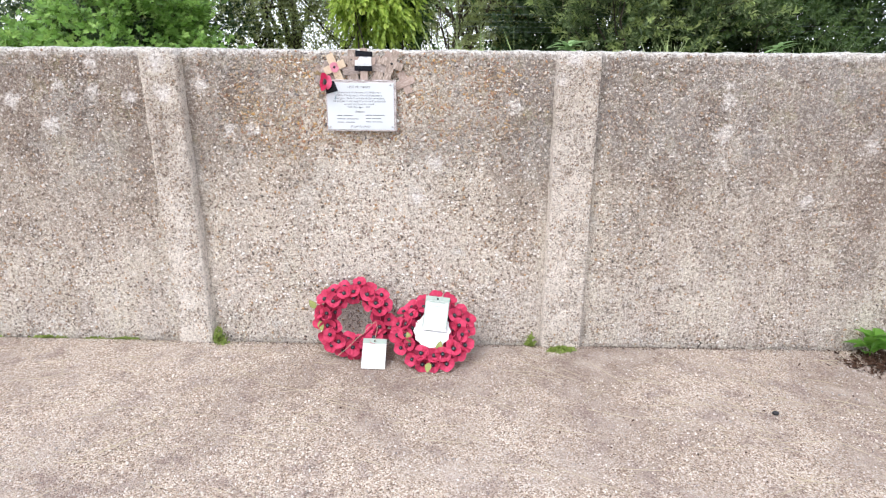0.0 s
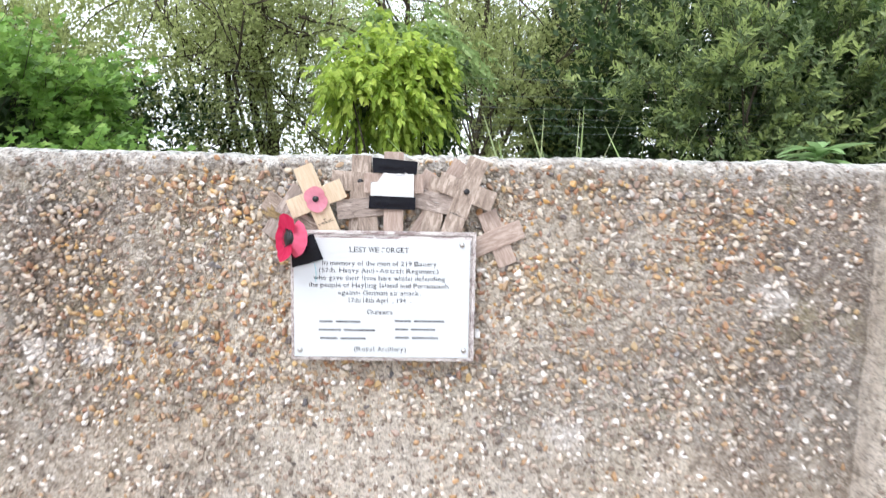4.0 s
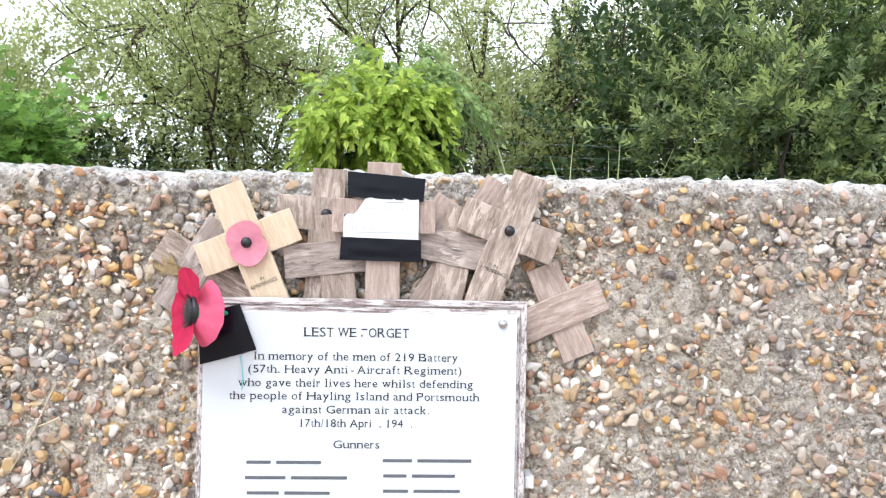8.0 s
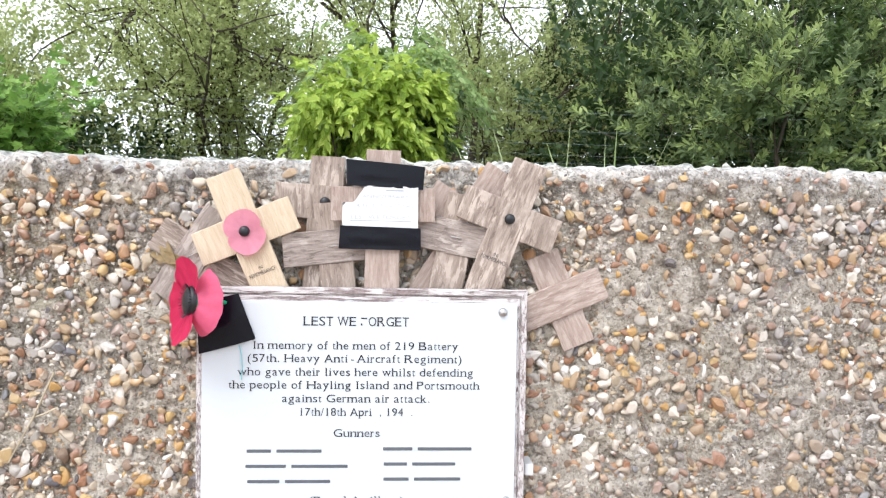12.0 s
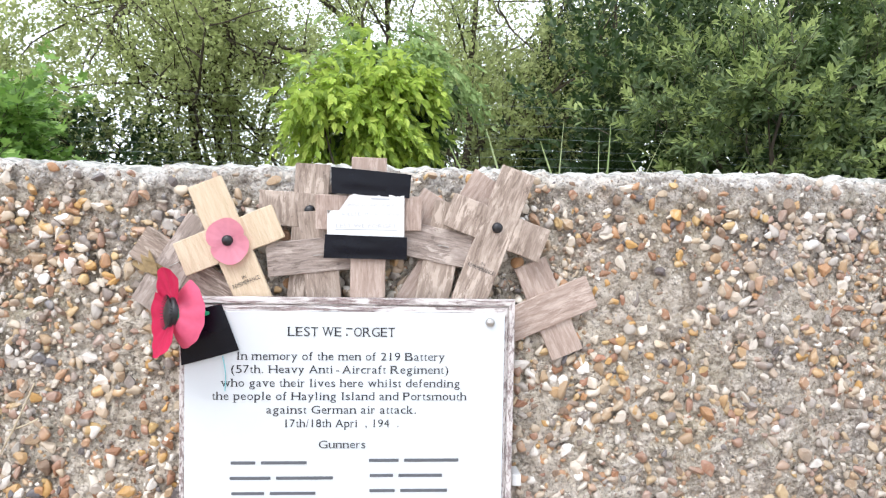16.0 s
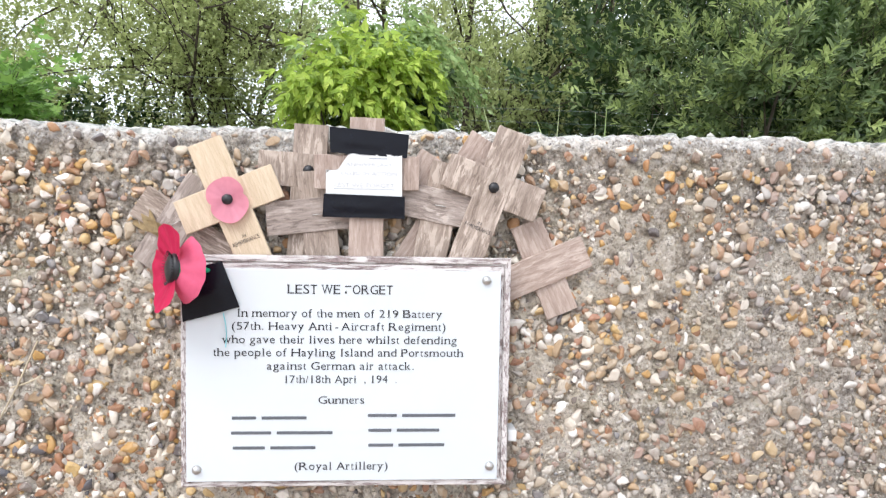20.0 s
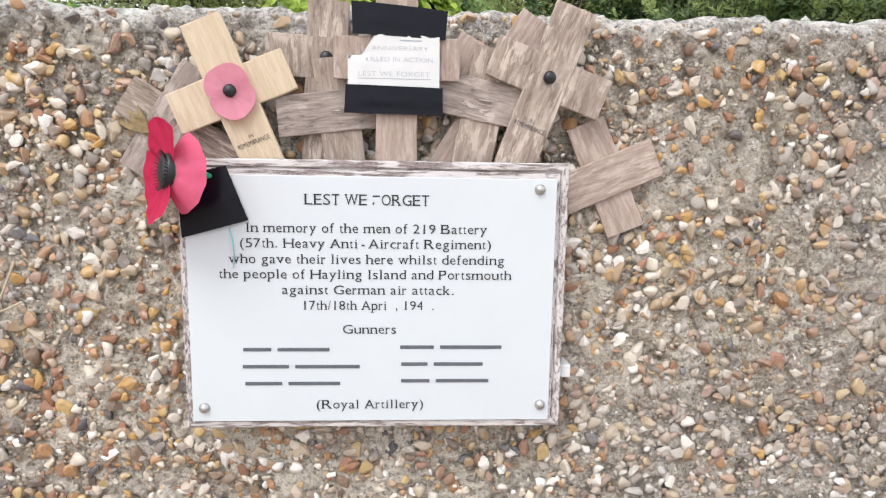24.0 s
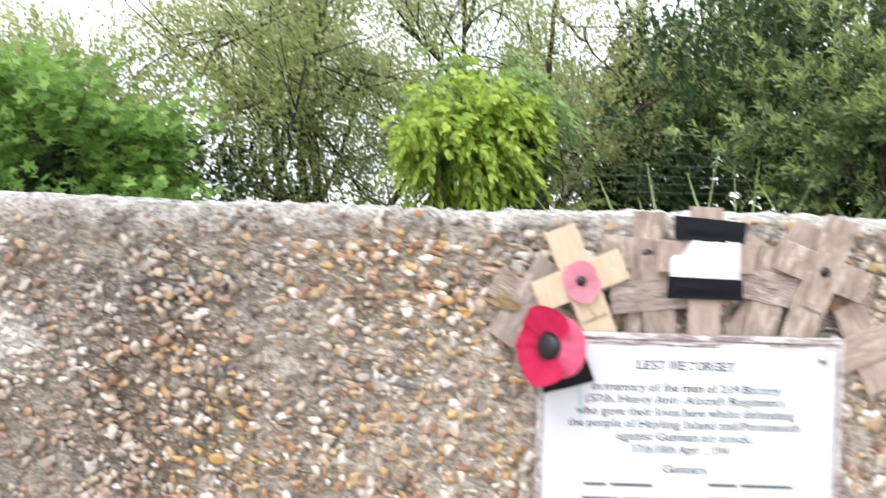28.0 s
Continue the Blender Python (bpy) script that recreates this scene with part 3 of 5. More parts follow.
def serif_glyph(ch):
    """One character: the built-in outline set to bookish proportions, with small feet on its stems."""
    if ch in GLYPHS:
        return GLYPHS[ch]
    wide = next(w for w, chars in ADVANCES if ch in chars) / 1000
    if ch == " ":
        GLYPHS[ch] = (np.zeros((0, 2)), np.zeros((0, 3), int), wide)
        return GLYPHS[ch]
    v, t = glyph(ch, 0.003)
    xh, cap = glyph("x", 0.003)[0][:, 1].max(), glyph("H", 0.003)[0][:, 1].max()
    y = v[:, 1]
    if ch.islower():
        y = np.where(y < 0, y, np.where(y < xh, y * 0.46 / xh, 0.46 + (y - xh) * 0.225 / max(1e-6, cap - xh)))
    else:
        y = y * 0.665 / cap
    lo, hi = v[:, 0].min(), v[:, 0].max()
    room = wide - 0.07
    if ch in "-.,":
        room = (hi - lo) * 0.95
    elif ch in "ijl1If":
        room = min(room, (hi - lo) * 1.05)
    v = np.stack([(v[:, 0] - lo) * room / (hi - lo) + (wide - room) / 2, y], 1)
    bars = []
    d, h = 0.055, 0.042

    def feet(level, inside, left=True, right=True):
        for a, b in slices(v, t, inside):
            if b - a < 0.24:
                bars.append((a - (d if left else -0.01), b + (d if right else -0.01), *sorted((level, level + (h if inside > level else -h)))))
            else:
                bars.append((a - d, a + 0.09, *sorted((level, level + (h if inside > level else -h)))))
    if ch in FEET["base"]:
        feet(0.0, 0.05)
    if ch in BASE_LEFT:
        feet(0.0, 0.10, True, False)
    if ch in FEET["low"]:
        feet(v[:, 1].min(), v[:, 1].min() + 0.03)
    if ch in FEET["mid"]:
        feet(0.46, 0.36 if ch in "mnpru" else 0.42, True, ch in "vwxy")
    if ch in FEET["tall"]:
        feet(0.685, 0.64, True, False)
    if ch in FEET["cap"]:
        feet(0.665, 0.56 if ch in "BDEFPR" else 0.62, True, ch not in "BDEFPR")
    for a, b, z0, z1 in bars:
        k = len(v)
        v = np.concatenate([v, [(a, z0), (b, z0), (b, z1), (a, z1)]])
        t = np.concatenate([t, [(k, k + 1, k + 2), (k, k + 2, k + 3)]])
    GLYPHS[ch] = (v, t, wide)
    return GLYPHS[ch]


def letters(body, width, cap, material, depth=0.0004, thin=0.006, serif=True):
    """Lettering in the xz plane facing -y, centred, fitted to a width and a capital height."""
    if serif:
        at, vs, ts, k = 0.0, [], [], 0
        for ch in body:
            v, t, wide = serif_glyph(ch)
            vs.append(v + np.array([at, 0.0]))
            ts.append(t + k)
            k += len(v)
            at += wide + 0.03
        v, t = np.concatenate(vs), np.concatenate(ts)
        tall = 0.665
    else:
        v, t = glyph(body, thin)
        tall = 0.70
    lo, hi = v[:, 0].min(), v[:, 0].max()
    x, z = (v[:, 0] - (lo + hi) / 2) * width / (hi - lo), (v[:, 1] - tall / 2) * cap / tall
    p = np.stack([x, np.full(len(x), -depth), z], 1)
    return mesh_of("letters", p, t, material, False)


# ---- ground: one sheet, level before the wall, a bank behind it ----
def build_ground():
    xs = np.concatenate([[-400, -60, -20, -9], np.linspace(-6, 6.5, 60), [10, 22, 60, 400]])
    ys = np.concatenate([[-400, -60, -20, -9], np.linspace(-6, -0.045, 40), [-0.034, -0.026, 0.05, 0.16, 0.2], np.linspace(0.3, 5, 16), [9, 22, 60, 400]])

    def height(x, y):
        if -0.028 < y <= 0.17:
            return -0.03
        if y <= 0.17:
            return 0.012 * noise.noise(Vector((x * 0.5, y * 0.5, 3))) * (1 if abs(x) < 9 and y > -9 else 0) + 0.012 * min(1, max(0, -x / 2.2)) * min(1, max(0, (y + 1.2)))
        if y < 3.5:
            return 1.42 - 0.15 * (y - 0.2) + 0.04 * noise.noise(Vector((x, y, 0)))
        return 0.92
    v = np.array([(x, y, height(x, y)) for y in ys for x in xs])
    nx = len(xs)
    f = np.array([(j * nx + i, j * nx + i + 1, (j + 1) * nx + i + 1, (j + 1) * nx + i) for j in range(len(ys) - 1) for i in range(nx - 1)])
    m = mesh_of("ground", v, f, M_GROUND)
    m.materials.append(M_BANK)
    ym = v[f].mean(axis=1)[:, 1]
    m.materials.append(M_SOIL)
    m.polygons.foreach_set("material_index", np.where(ym > 0.17, 1, np.where(ym > -0.036, 2, 0)).astype(np.int32))
    g = new("ground", m)
    tagged(g, "beige gravelled concrete ground, worn and stained", "ground", kind="structure")
    return g


ground = build_ground()


def ground_chips(n=34000):
    tv, tf = icosphere(1)
    tf = tf[tv[tf][:, :, 2].mean(axis=1) > -0.4]
    x = rng.uniform(-3.0, 3.6, n)
    y = -rng.uniform(0.015, 1.0, n) * 2.7
    r = 0.0018 + 0.0032 * rng.random(n) ** 1.8
    p = np.stack([x, y, r * rng.uniform(-0.45, 0.1, n) + 0.004], axis=1)
    a = rng.uniform(0, 2 * np.pi, n)
    b = np.zeros((n, 3, 3))
    sx, sy, sz = r * rng.uniform(0.9, 1.3, n), r * rng.uniform(0.8, 1.1, n), r * rng.uniform(0.7, 1.2, n)
    b[:, 0, 0], b[:, 1, 0] = np.cos(a) * sx, np.sin(a) * sx
    b[:, 0, 1], b[:, 1, 1] = -np.sin(a) * sy, np.cos(a) * sy
    b[:, 2, 2] = sz
    v, f = scatter(tv * (1 + 0.2 * rng.standard_normal((len(tv), 1))), tf, p, b)
    return part("gravel", mesh_of("gravel", v, f, M_CHIPS), ground, "fine pink and cream gravel set in the ground", "stuff")


ground_chips()

# ---- the concrete wall ----
TOP = 1.644
WALL_X0, WALL_X1, WALL_D = -6.0, 6.5, 0.24


def top_line(x):
    return TOP + 0.006 * noise.noise(Vector((x * 1.3, 5.0, 0))) + 0.005 * noise.noise(Vector((x * 9, 2.0, 0))) + 0.0045 * noise.noise(Vector((x * 31, 4.0, 0))) + 0.004 * noise.noise(Vector((x * 66, 9.0, 0)))


def lattice_noise(x, z, seed):
    """Smooth noise in a plane for whole arrays, about -1 to 1."""
    g = np.random.default_rng(seed).uniform(-1, 1, (256, 256))
    ix, iz = np.floor(x).astype(int), np.floor(z).astype(int)
    fx, fz = x - ix, z - iz
    fx, fz = fx * fx * (3 - 2 * fx), fz * fz * (3 - 2 * fz)

    def at(a, b):
        return g[(ix + a) % 256, (iz + b) % 256]
    return (at(0, 0) * (1 - fx) + at(1, 0) * fx) * (1 - fz) + (at(0, 1) * (1 - fx) + at(1, 1) * fx) * fz


CRAGGY = (-0.80, 0.98, 1.08)


def wall_relief(x, z):
    """How far the cement stands proud (towards -y), with pits and knobs where the wall is seen close."""
    wide = 0.0035 * lattice_noise(x * 6, z * 6, 1) + 0.0026 * lattice_noise(x * 28, z * 28, 2)
    near = np.clip((x - CRAGGY[0]) / 0.05, 0, 1) * np.clip((CRAGGY[1] - x) / 0.05, 0, 1) * np.clip((z - CRAGGY[2]) / 0.05, 0, 1)
    a, b, c = (lattice_noise(x * k + 11, z * k + 5, 3 + q) for q, k in enumerate((62, 125, 230)))
    pits = np.clip(lattice_noise(x * 48, z * 48, 8) * 1.6 - 0.35, 0, 1) + np.clip(lattice_noise(x * 105, z * 105, 9) * 1.7 - 0.45, 0, 1) * 0.8
    return wide + near * (0.0016 * a + 0.0013 * b + 0.0009 * c - 0.0040 * pits)


def build_wall():
    """Front, rounded crest, top and back in one skin, with ends."""
    xs = np.concatenate([np.linspace(WALL_X0, -2.6, 30)[:-1], np.linspace(-2.6, -0.80, 180)[:-1], np.linspace(-0.80, 0.98, 760)[:-1], np.linspace(0.98, 3.4, 240)[:-1], np.linspace(3.4, WALL_X1, 30)])
    prof = [(0.0, z) for z in np.concatenate([np.linspace(-0.1, 1.08, 40)[:-1], np.linspace(1.08, 1.625, 232)])]
    prof += [(0.003, 1.634), (0.010, 1.641), (0.022, 1.6445), (0.04, 1.646), (0.06, 1.647), (0.10, 1.648), (0.14, 1.648), (0.2, 1.645), (0.235, 1.63), (0.24, 1.6), (0.24, 0.8), (0.24, -0.1)]
    lift = np.array([top_line(x) for x in xs]) - TOP
    v = []
    for y, z in prof:
        out = wall_relief(xs, np.full(len(xs), z + y))
        dz = lift * min(1, max(0, (z - 1.5) / 0.1)) if y < 0.2 else 0 * lift
        v.append(np.stack([xs, y - out * (y < 0.2), z + dz + out * 0.8 * (0 < y < 0.2)], 1))
    v = np.concatenate(v)
    nx, nr = len(xs), len(prof)
    f = [(j * nx + i, j * nx + i + 1, (j + 1) % nr * nx + i + 1, (j + 1) % nr * nx + i) for j in range(nr) for i in range(nx - 1)]
    m = mesh_of("wall_concrete", v, f, M_CONCRETE)
    m.materials.append(M_TOP)
    idx = np.zeros(len(f), np.int32)
    for j in range(nr - 1):
        if prof[j][0] >= 0.010 and prof[j][1] > 1.62 and prof[j][0] < 0.22:
            idx[j * (nx - 1):(j + 1) * (nx - 1)] = 1
    m.polygons.foreach_set("material_index", idx)
    bm = bmesh.new()
    bm.from_mesh(m)
    bmesh.ops.holes_fill(bm, edges=[e for e in bm.edges if e.is_boundary], sides=0)
    bm.to_mesh(m)
    bm.free()
    ob = new("wall_concrete", m)
    return tagged(ob, "weathered grey-brown concrete wall with exposed pebbles", "wall", kind="structure")


wall = build_wall()
PILASTERS = [(-1.122, -0.928, "left"), (1.016, 1.234, "right")]
PIL_Y = -0.056


def build_pilaster(x0, x1, lean):
    zs = np.concatenate([np.linspace(-0.02, 1.632, 70), [1.640, 1.641]])
    xs = [x0 - 0.010, x0 - 0.004, x0 + 0.001, x0 + 0.010] + list(np.linspace(x0 + 0.04, x1 - 0.04, 8)) + [x1 - 0.010, x1 - 0.001, x1 + 0.004, x1 + 0.010]
    ys = [0.01, -0.026, -0.050, -0.055] + [PIL_Y] * 8 + [-0.055, -0.050, -0.026, 0.01]
    v = []
    for z in zs:
        lead = 1.0 if z < 1.62 else (0.0 if z > 1.6405 else 0.8)
        for x, y in zip(xs, ys):
            q = 0.005 * noise.noise(Vector((x * 9, z * 9, 4))) + 0.002 * noise.noise(Vector((x * 35, z * 35, 4)))
            v.append((x + q * 0.8 + lean * (z - 0.8), (y + q) * lead if y < 0 else y, z))
    n = len(xs)
    f = [(j * n + i, j * n + i + 1, (j + 1) * n + i + 1, (j + 1) * n + i) for j in range(len(zs) - 1) for i in range(n - 1)]
    m = mesh_of("pilaster", v, f, M_PILASTER)
    return part("pilaster", m, wall, "pale worn concrete pilaster with fine grit")


for x0, x1, _ in PILASTERS:
    build_pilaster(x0, x1, -0.022 if x0 < 0 else 0.0)

# ---- the memorial plaque ----
PX0, PX1, PZ0, PZ1 = -0.185, 0.182, 1.232, 1.494
plaque = thing("memorial_plaque", "white memorial plaque in a peeling painted wooden frame on the wall", "plaque", at=pose(0, 0, 0))


def frame_bar(a, b, inward, material):
    """A mitred moulding with a groove; a and b are the ends of its outer edge (x, z)."""
    a, b, d = Vector(a), Vector(b), Vector(inward)
    along = (b - a).normalized()
    profile = [(0.0, -0.0285), (0.0003, -0.0345), (0.0014, -0.0354), (0.0066, -0.0355), (0.0072, -0.0345), (0.0076, -0.0325), (0.0086, -0.0325), (0.0090, -0.0342), (0.0150, -0.0346), (0.0160, -0.0335), (0.0160, -0.0285)]
    n = 40
    v = []
    for i in range(n + 1):
        for w, y in profile:
            p = a + d * w + along * (w + ((b - a).length - 2 * w) * i / n)
            k = 0.0004 * noise.noise(Vector((p.x * 90, w * 400, p.y * 90)))
            v.append((p.x + d.x * k, y + k, p.y + d.y * k))
    m = len(profile)
    f = [(i * m + k, i * m + (k + 1) % m, (i + 1) * m + (k + 1) % m, (i + 1) * m + k) for i in range(n) for k in range(m)]
    f = [q[::-1] for q in f] if along.x * d.y - along.y * d.x > 0 else f
    return mesh_of("frame_bar", v, f, material, False)


part("frame_rail", frame_bar((PX0, PZ1), (PX1, PZ1), (0, -1), M_FRAME), plaque, "top rail with peeling white paint")
part("frame_rail", frame_bar((PX0, PZ0), (PX1, PZ0), (0, 1), M_FRAME), plaque, "bottom rail with peeling white paint")
part("frame_stile", frame_bar((PX0, PZ0), (PX0, PZ1), (1, 0), M_FRAME_Z), plaque, "side stile with peeling white paint")
part("frame_stile", frame_bar((PX1, PZ0), (PX1, PZ1), (-1, 0), M_FRAME_Z), plaque, "side stile with peeling white paint")
part("backing", mesh_bm("backing", box(PX0 + 0.018, PX1 - 0.018, -0.034, 0.004, PZ0 + 0.018, 1.428), M_WOOD), plaque, "wooden block that holds the plaque off the wall")
part("plate", mesh_bm("plate", box(PX0 + 0.007, PX1 - 0.012, -0.0385, -0.0358, PZ0 + 0.008, PZ1 - 0.015, 0.0008, 2), M_PLATE), plaque, "smooth white printed plate")
PLATE_Y = -0.0387
LINES = [("In memory of the men of 219 Battery", -0.122, 0.104, 1.429), ("(57th. Heavy Anti-Aircraft Regiment)", -0.128, 0.108, 1.4145),
         ("who gave their lives here whilst defending", -0.139, 0.121, 1.3995), ("the people of Hayling Island and Portsmouth", -0.148, 0.129, 1.385),
         ("against German air attack.", -0.090, 0.073, 1.370), ("17th/18th Apri  , 194  .", -0.070, 0.054, 1.355),
         ("Gunners", -0.033, 0.018, 1.3315), ("(Royal Artillery)", -0.059, 0.045, 1.256)]
for body, x0, x1, z in LINES:
    part("lettering", letters(body, x1 - x0, 0.0086, M_INK), plaque, "black printed lettering", at=pose((x0 + x1) / 2, PLATE_Y, z + 0.0013))
part("lettering", letters("LEST WE", 0.0585, 0.0100, M_INK), plaque, "black printed heading", at=pose(-0.0390, PLATE_Y, 1.4572))
part("lettering", letters("ORGET", 0.0445, 0.0100, M_INK), plaque, "black printed heading, partly worn away", at=pose(0.0262, PLATE_Y, 1.4572))
part("lettering", mesh_bm("worn_letter", box(-0.0045, 0.0022, -0.0004, 0, 0.0030, 0.0042), M_INK), plaque, at=pose(0, PLATE_Y, 1.4572))
part("lettering", mesh_bm("worn_letter", box(-0.0045, -0.0030, -0.0004, 0, -0.0044, -0.0022), M_INK), plaque, at=pose(0, PLATE_Y, 1.4572))
# two columns of printed lines that are kept as plain bars
for x0, x1, z in ((-0.128, -0.046, 1.3125), (-0.129, -0.017, 1.2955), (-0.127, -0.036, 1.2785), (0.022, 0.121, 1.315), (0.023, 0.103, 1.298), (0.023, 0.109, 1.281)):
    cut = x0 + (x1 - x0) * (0.36 if z > 1.30 or x0 > 0 else 0.42)
    for a, b in ((x0, cut - 0.003), (cut + 0.003, x1)):
        part("text_bar", mesh_bm("text_bar", box(a, b, -0.0004, 0, -0.0017, 0.0017, 0.0003, 1), M_BARS), plaque, at=pose(0, PLATE_Y, z))
SCREW = turned([(0.0, 0.0046), (0.0024, 0.0042), (0.0044, 0.0028), (0.0052, 0.0006), (0.0052, -0.0008), (0.0018, -0.001), (0.0018, -0.036)], 14)
SCREW_MESH = mesh_of("screw", SCREW[0], SCREW[1], M_STEEL)
for x, z in ((0.1535, 1.469), (-0.1665, 1.254), (0.161, 1.256)):
    part("screw", SCREW_MESH, plaque, "domed steel screw", at=pose(x, PLATE_Y, z, 90))
part("wall_plug", mesh_bm("wall_plug", box(0.1835, 0.194, -0.026, 0.002, 1.2785, 1.292, 0.0015, 2, 0.001), M_PAPER), plaque, "small white plug beside the frame")


# ---- wooden remembrance crosses ----
ARM, WIDE, UP = 0.058, 0.039, 0.069


def board(length0, length1, wide, thick, material, along_x=False, seed=0):
    """A thin board with worn ends; along z (or x), its back at y = 0."""
    random.seed(seed)
    n = 10
    v = []
    f = []
    for i in range(n + 1):
        s = length0 + (length1 - length0) * i / n
        w = wide / 2 + random.uniform(-0.0004, 0.0004)
        bow = 0.0008 * math.sin(3.0 * i / n + seed)
        for a, b in ((-w, 0), (-w, -thick + 0.0006), (-w + 0.0008, -thick), (w - 0.0008, -thick), (w, -thick + 0.0006), (w, 0)):
            e = random.uniform(-0.0009, 0.0009) if i in (0, n) else 0
            v.append((a, b - bow, s + e) if not along_x else (s + e, b - bow, a))
    for i in range(n):
        for k in range(6):
            f.append((i * 6 + k, i * 6 + (k + 1) % 6, (i + 1) * 6 + (k + 1) % 6, (i + 1) * 6 + k))
    bm = bmesh.new()
    q = [bm.verts.new(p) for p in v]
    for g in f:
        bm.faces.new([q[k] for k in g])
    bm.faces.new([q[k] for k in range(6)])
    bm.faces.new([q[n * 6 + k] for k in range(6)])
    return mesh_bm("board", bm, material)


def disc_petal(rx, ry, cup=0.1, seed=0, n=12, rings=4, half=88, crinkle=0.0, notch=0.16):
    """A broad half-round petal along +y, face to +z, notched where it meets its fellow."""
    random.seed(seed)
    ph = random.uniform(0, 6)
    v, f = [], []
    for j in range(rings + 1):
        t = j / rings
        for i in range(n + 1):
            a = radians(half) * (2 * i / n - 1)
            q = t * (1 - notch * abs(2 * i / n - 1) ** 8) * (1 + 0.02 * math.sin(5 * a + ph))
            v.append((rx * q * math.sin(a), ry * q * math.cos(a), cup * ry * t * t * (0.6 + 0.4 * math.cos(a)) + 0.05 * ry * t * math.sin(3 * a + ph) + crinkle * ry * t * math.sin(13 * a + ph * 2)))
    for j in range(rings):
        for i in range(n):
            k = j * (n + 1) + i
            f.append((k, k + 1, k + n + 2, k + n + 1))
    return np.array(v), np.array(f)


def turn_z(v, deg):
    a = radians(deg)
    r = np.array([[math.cos(a), -math.sin(a), 0], [math.sin(a), math.cos(a), 0], [0, 0, 1]])
    return v @ r.T


BUTTON = turned([(0.0, 0.0042), (0.0028, 0.0038), (0.0050, 0.0026), (0.0060, 0.0008), (0.0060, -0.0008)], 16)
BUTTON_MESH = mesh_of("button", BUTTON[0], BUTTON[1], M_BUTTON)


def staple_mesh():
    v, f = tube([(-0.0062, 0.002, 0), (-0.006, -0.0012, 0), (0, -0.0015, 0.0002), (0.006, -0.0012, 0), (0.0062, 0.002, 0)], 0.0005, 5)
    return mesh_of("staple", v, f, M_STEEL)


def remembrance_cross(x, z, tilt, back, down, woods, label, button=False, staple=None, one=False, up=UP, arm0=ARM, arm1=ARM, note="", bar_behind=False):
    """A flat cross whose crossing stands at (x, z); tilt in degrees to its right (clockwise as seen from the front)."""
    c = thing("remembrance_cross", label, "cross", "remembrance crosses", pose(x, back, z, 0, tilt, 0))
    seed = int(abs(x * 1000)) + 3
    part("upright", board(-down, up, WIDE, 0.0045, woods[0], False, seed), c)
    part("crossbar", board(-arm0, arm1, WIDE, 0.0042, woods[0] if one else woods[1], True, seed + 1), c, at=pose(0, 0.0040 if bar_behind else -0.0005 if one else -0.0016, 0))
    face = -0.0062
    if button:
        part("button", BUTTON_MESH, c, "black plastic poppy centre", at=pose(0, face - 0.0004, 0, 90))
    if staple is not None:
        part("staple", staple_mesh(), c, "bent wire staple", at=pose(0, face + 0.0004, 0, 0, staple, 0))
    if note:
        part("lettering", letters("IN", 0.0045, 0.0036, M_INK, serif=False), c, at=pose(0, face + 0.0010, -0.0435))
        part("lettering", letters(note, 0.031, 0.0046, M_INK, serif=False), c, "dark stamped lettering", at=pose(0, face + 0.0010, -0.0495))
    return c


OLD, PINK, NEWW = (M_WOOD, M_WOOD_X), (M_PINK, M_PINK_X), (M_NEW, M_NEW_X)
REST = PZ1


def down_to_rest(z, tilt):
    """Length below the crossing so that the foot is tucked behind the frame."""
    return (z - REST + 0.022) / math.cos(radians(tilt))


remembrance_cross(-0.199, 1.527, -57, -0.006, 0.10, OLD, "weathered wooden cross tucked behind the plaque frame", staple=30, up=0.048)
remembrance_cross(-0.050, 1.590, 3, -0.006, 0.13, OLD, "weathered wooden cross with a black button, behind the others", button=True, one=True, up=0.053)
remembrance_cross(0.118, 1.572, 31, -0.006, 0.12, PINK, "faded wooden cross leaning behind the others", one=True)
remembrance_cross(0.226, 1.481, 66.5, -0.0085, 0.075, PINK, "fallen pinkish wooden cross beside the plaque", up=0.053, bar_behind=True)
remembrance_cross(-0.038, 1.540, -6.5, -0.0138, down_to_rest(1.540, -6.5), OLD, "greyed wooden cross with a staple, on the frame", staple=0, up=0.050)
remembrance_cross(0.101, 1.552, 11, -0.0138, down_to_rest(1.552, 11), OLD, "greyed wooden cross with a staple, on the frame", staple=0, up=0.050)
cross_note = remembrance_cross(0.017, 1.588, 0, -0.0212, down_to_rest(1.588, 0), PINK, "weathered wooden cross holding a taped paper note", up=0.061, one=True)
remembrance_cross(0.161, 1.574, 20.5, -0.0212, down_to_rest(1.574, 20.5), OLD, "weathered wooden cross with a black button and stamped word", button=True, one=True, note="REMEMBRANCE")
cross_new = remembrance_cross(-0.1355, 1.555, -23, -0.0205, down_to_rest(1.555, -23), NEWW, "fresh pale wooden cross with a faded paper poppy", one=True, note="REMEMBRANCE")


def flat_poppy(parent, radius, material):
    p = part("poppy", None, parent, "faded pink paper poppy", at=pose(0, -0.0080, 0, 90))
    for k, a in enumerate((0, 180)):
        v, f = disc_petal(radius * 0.92, radius * (1.08 if k else 1.0), 0.10, k, 22, 5, 97, 0.012, 0.34)
        part("petal", mesh_of("petal", turn_z(v, a) + np.array([0, 0, 0.0010 * k]), f, material), p)
    part("button", BUTTON_MESH, p, "black plastic poppy centre", at=pose(0, 0, 0.002))


flat_poppy(cross_new, 0.0248, M_FADE)


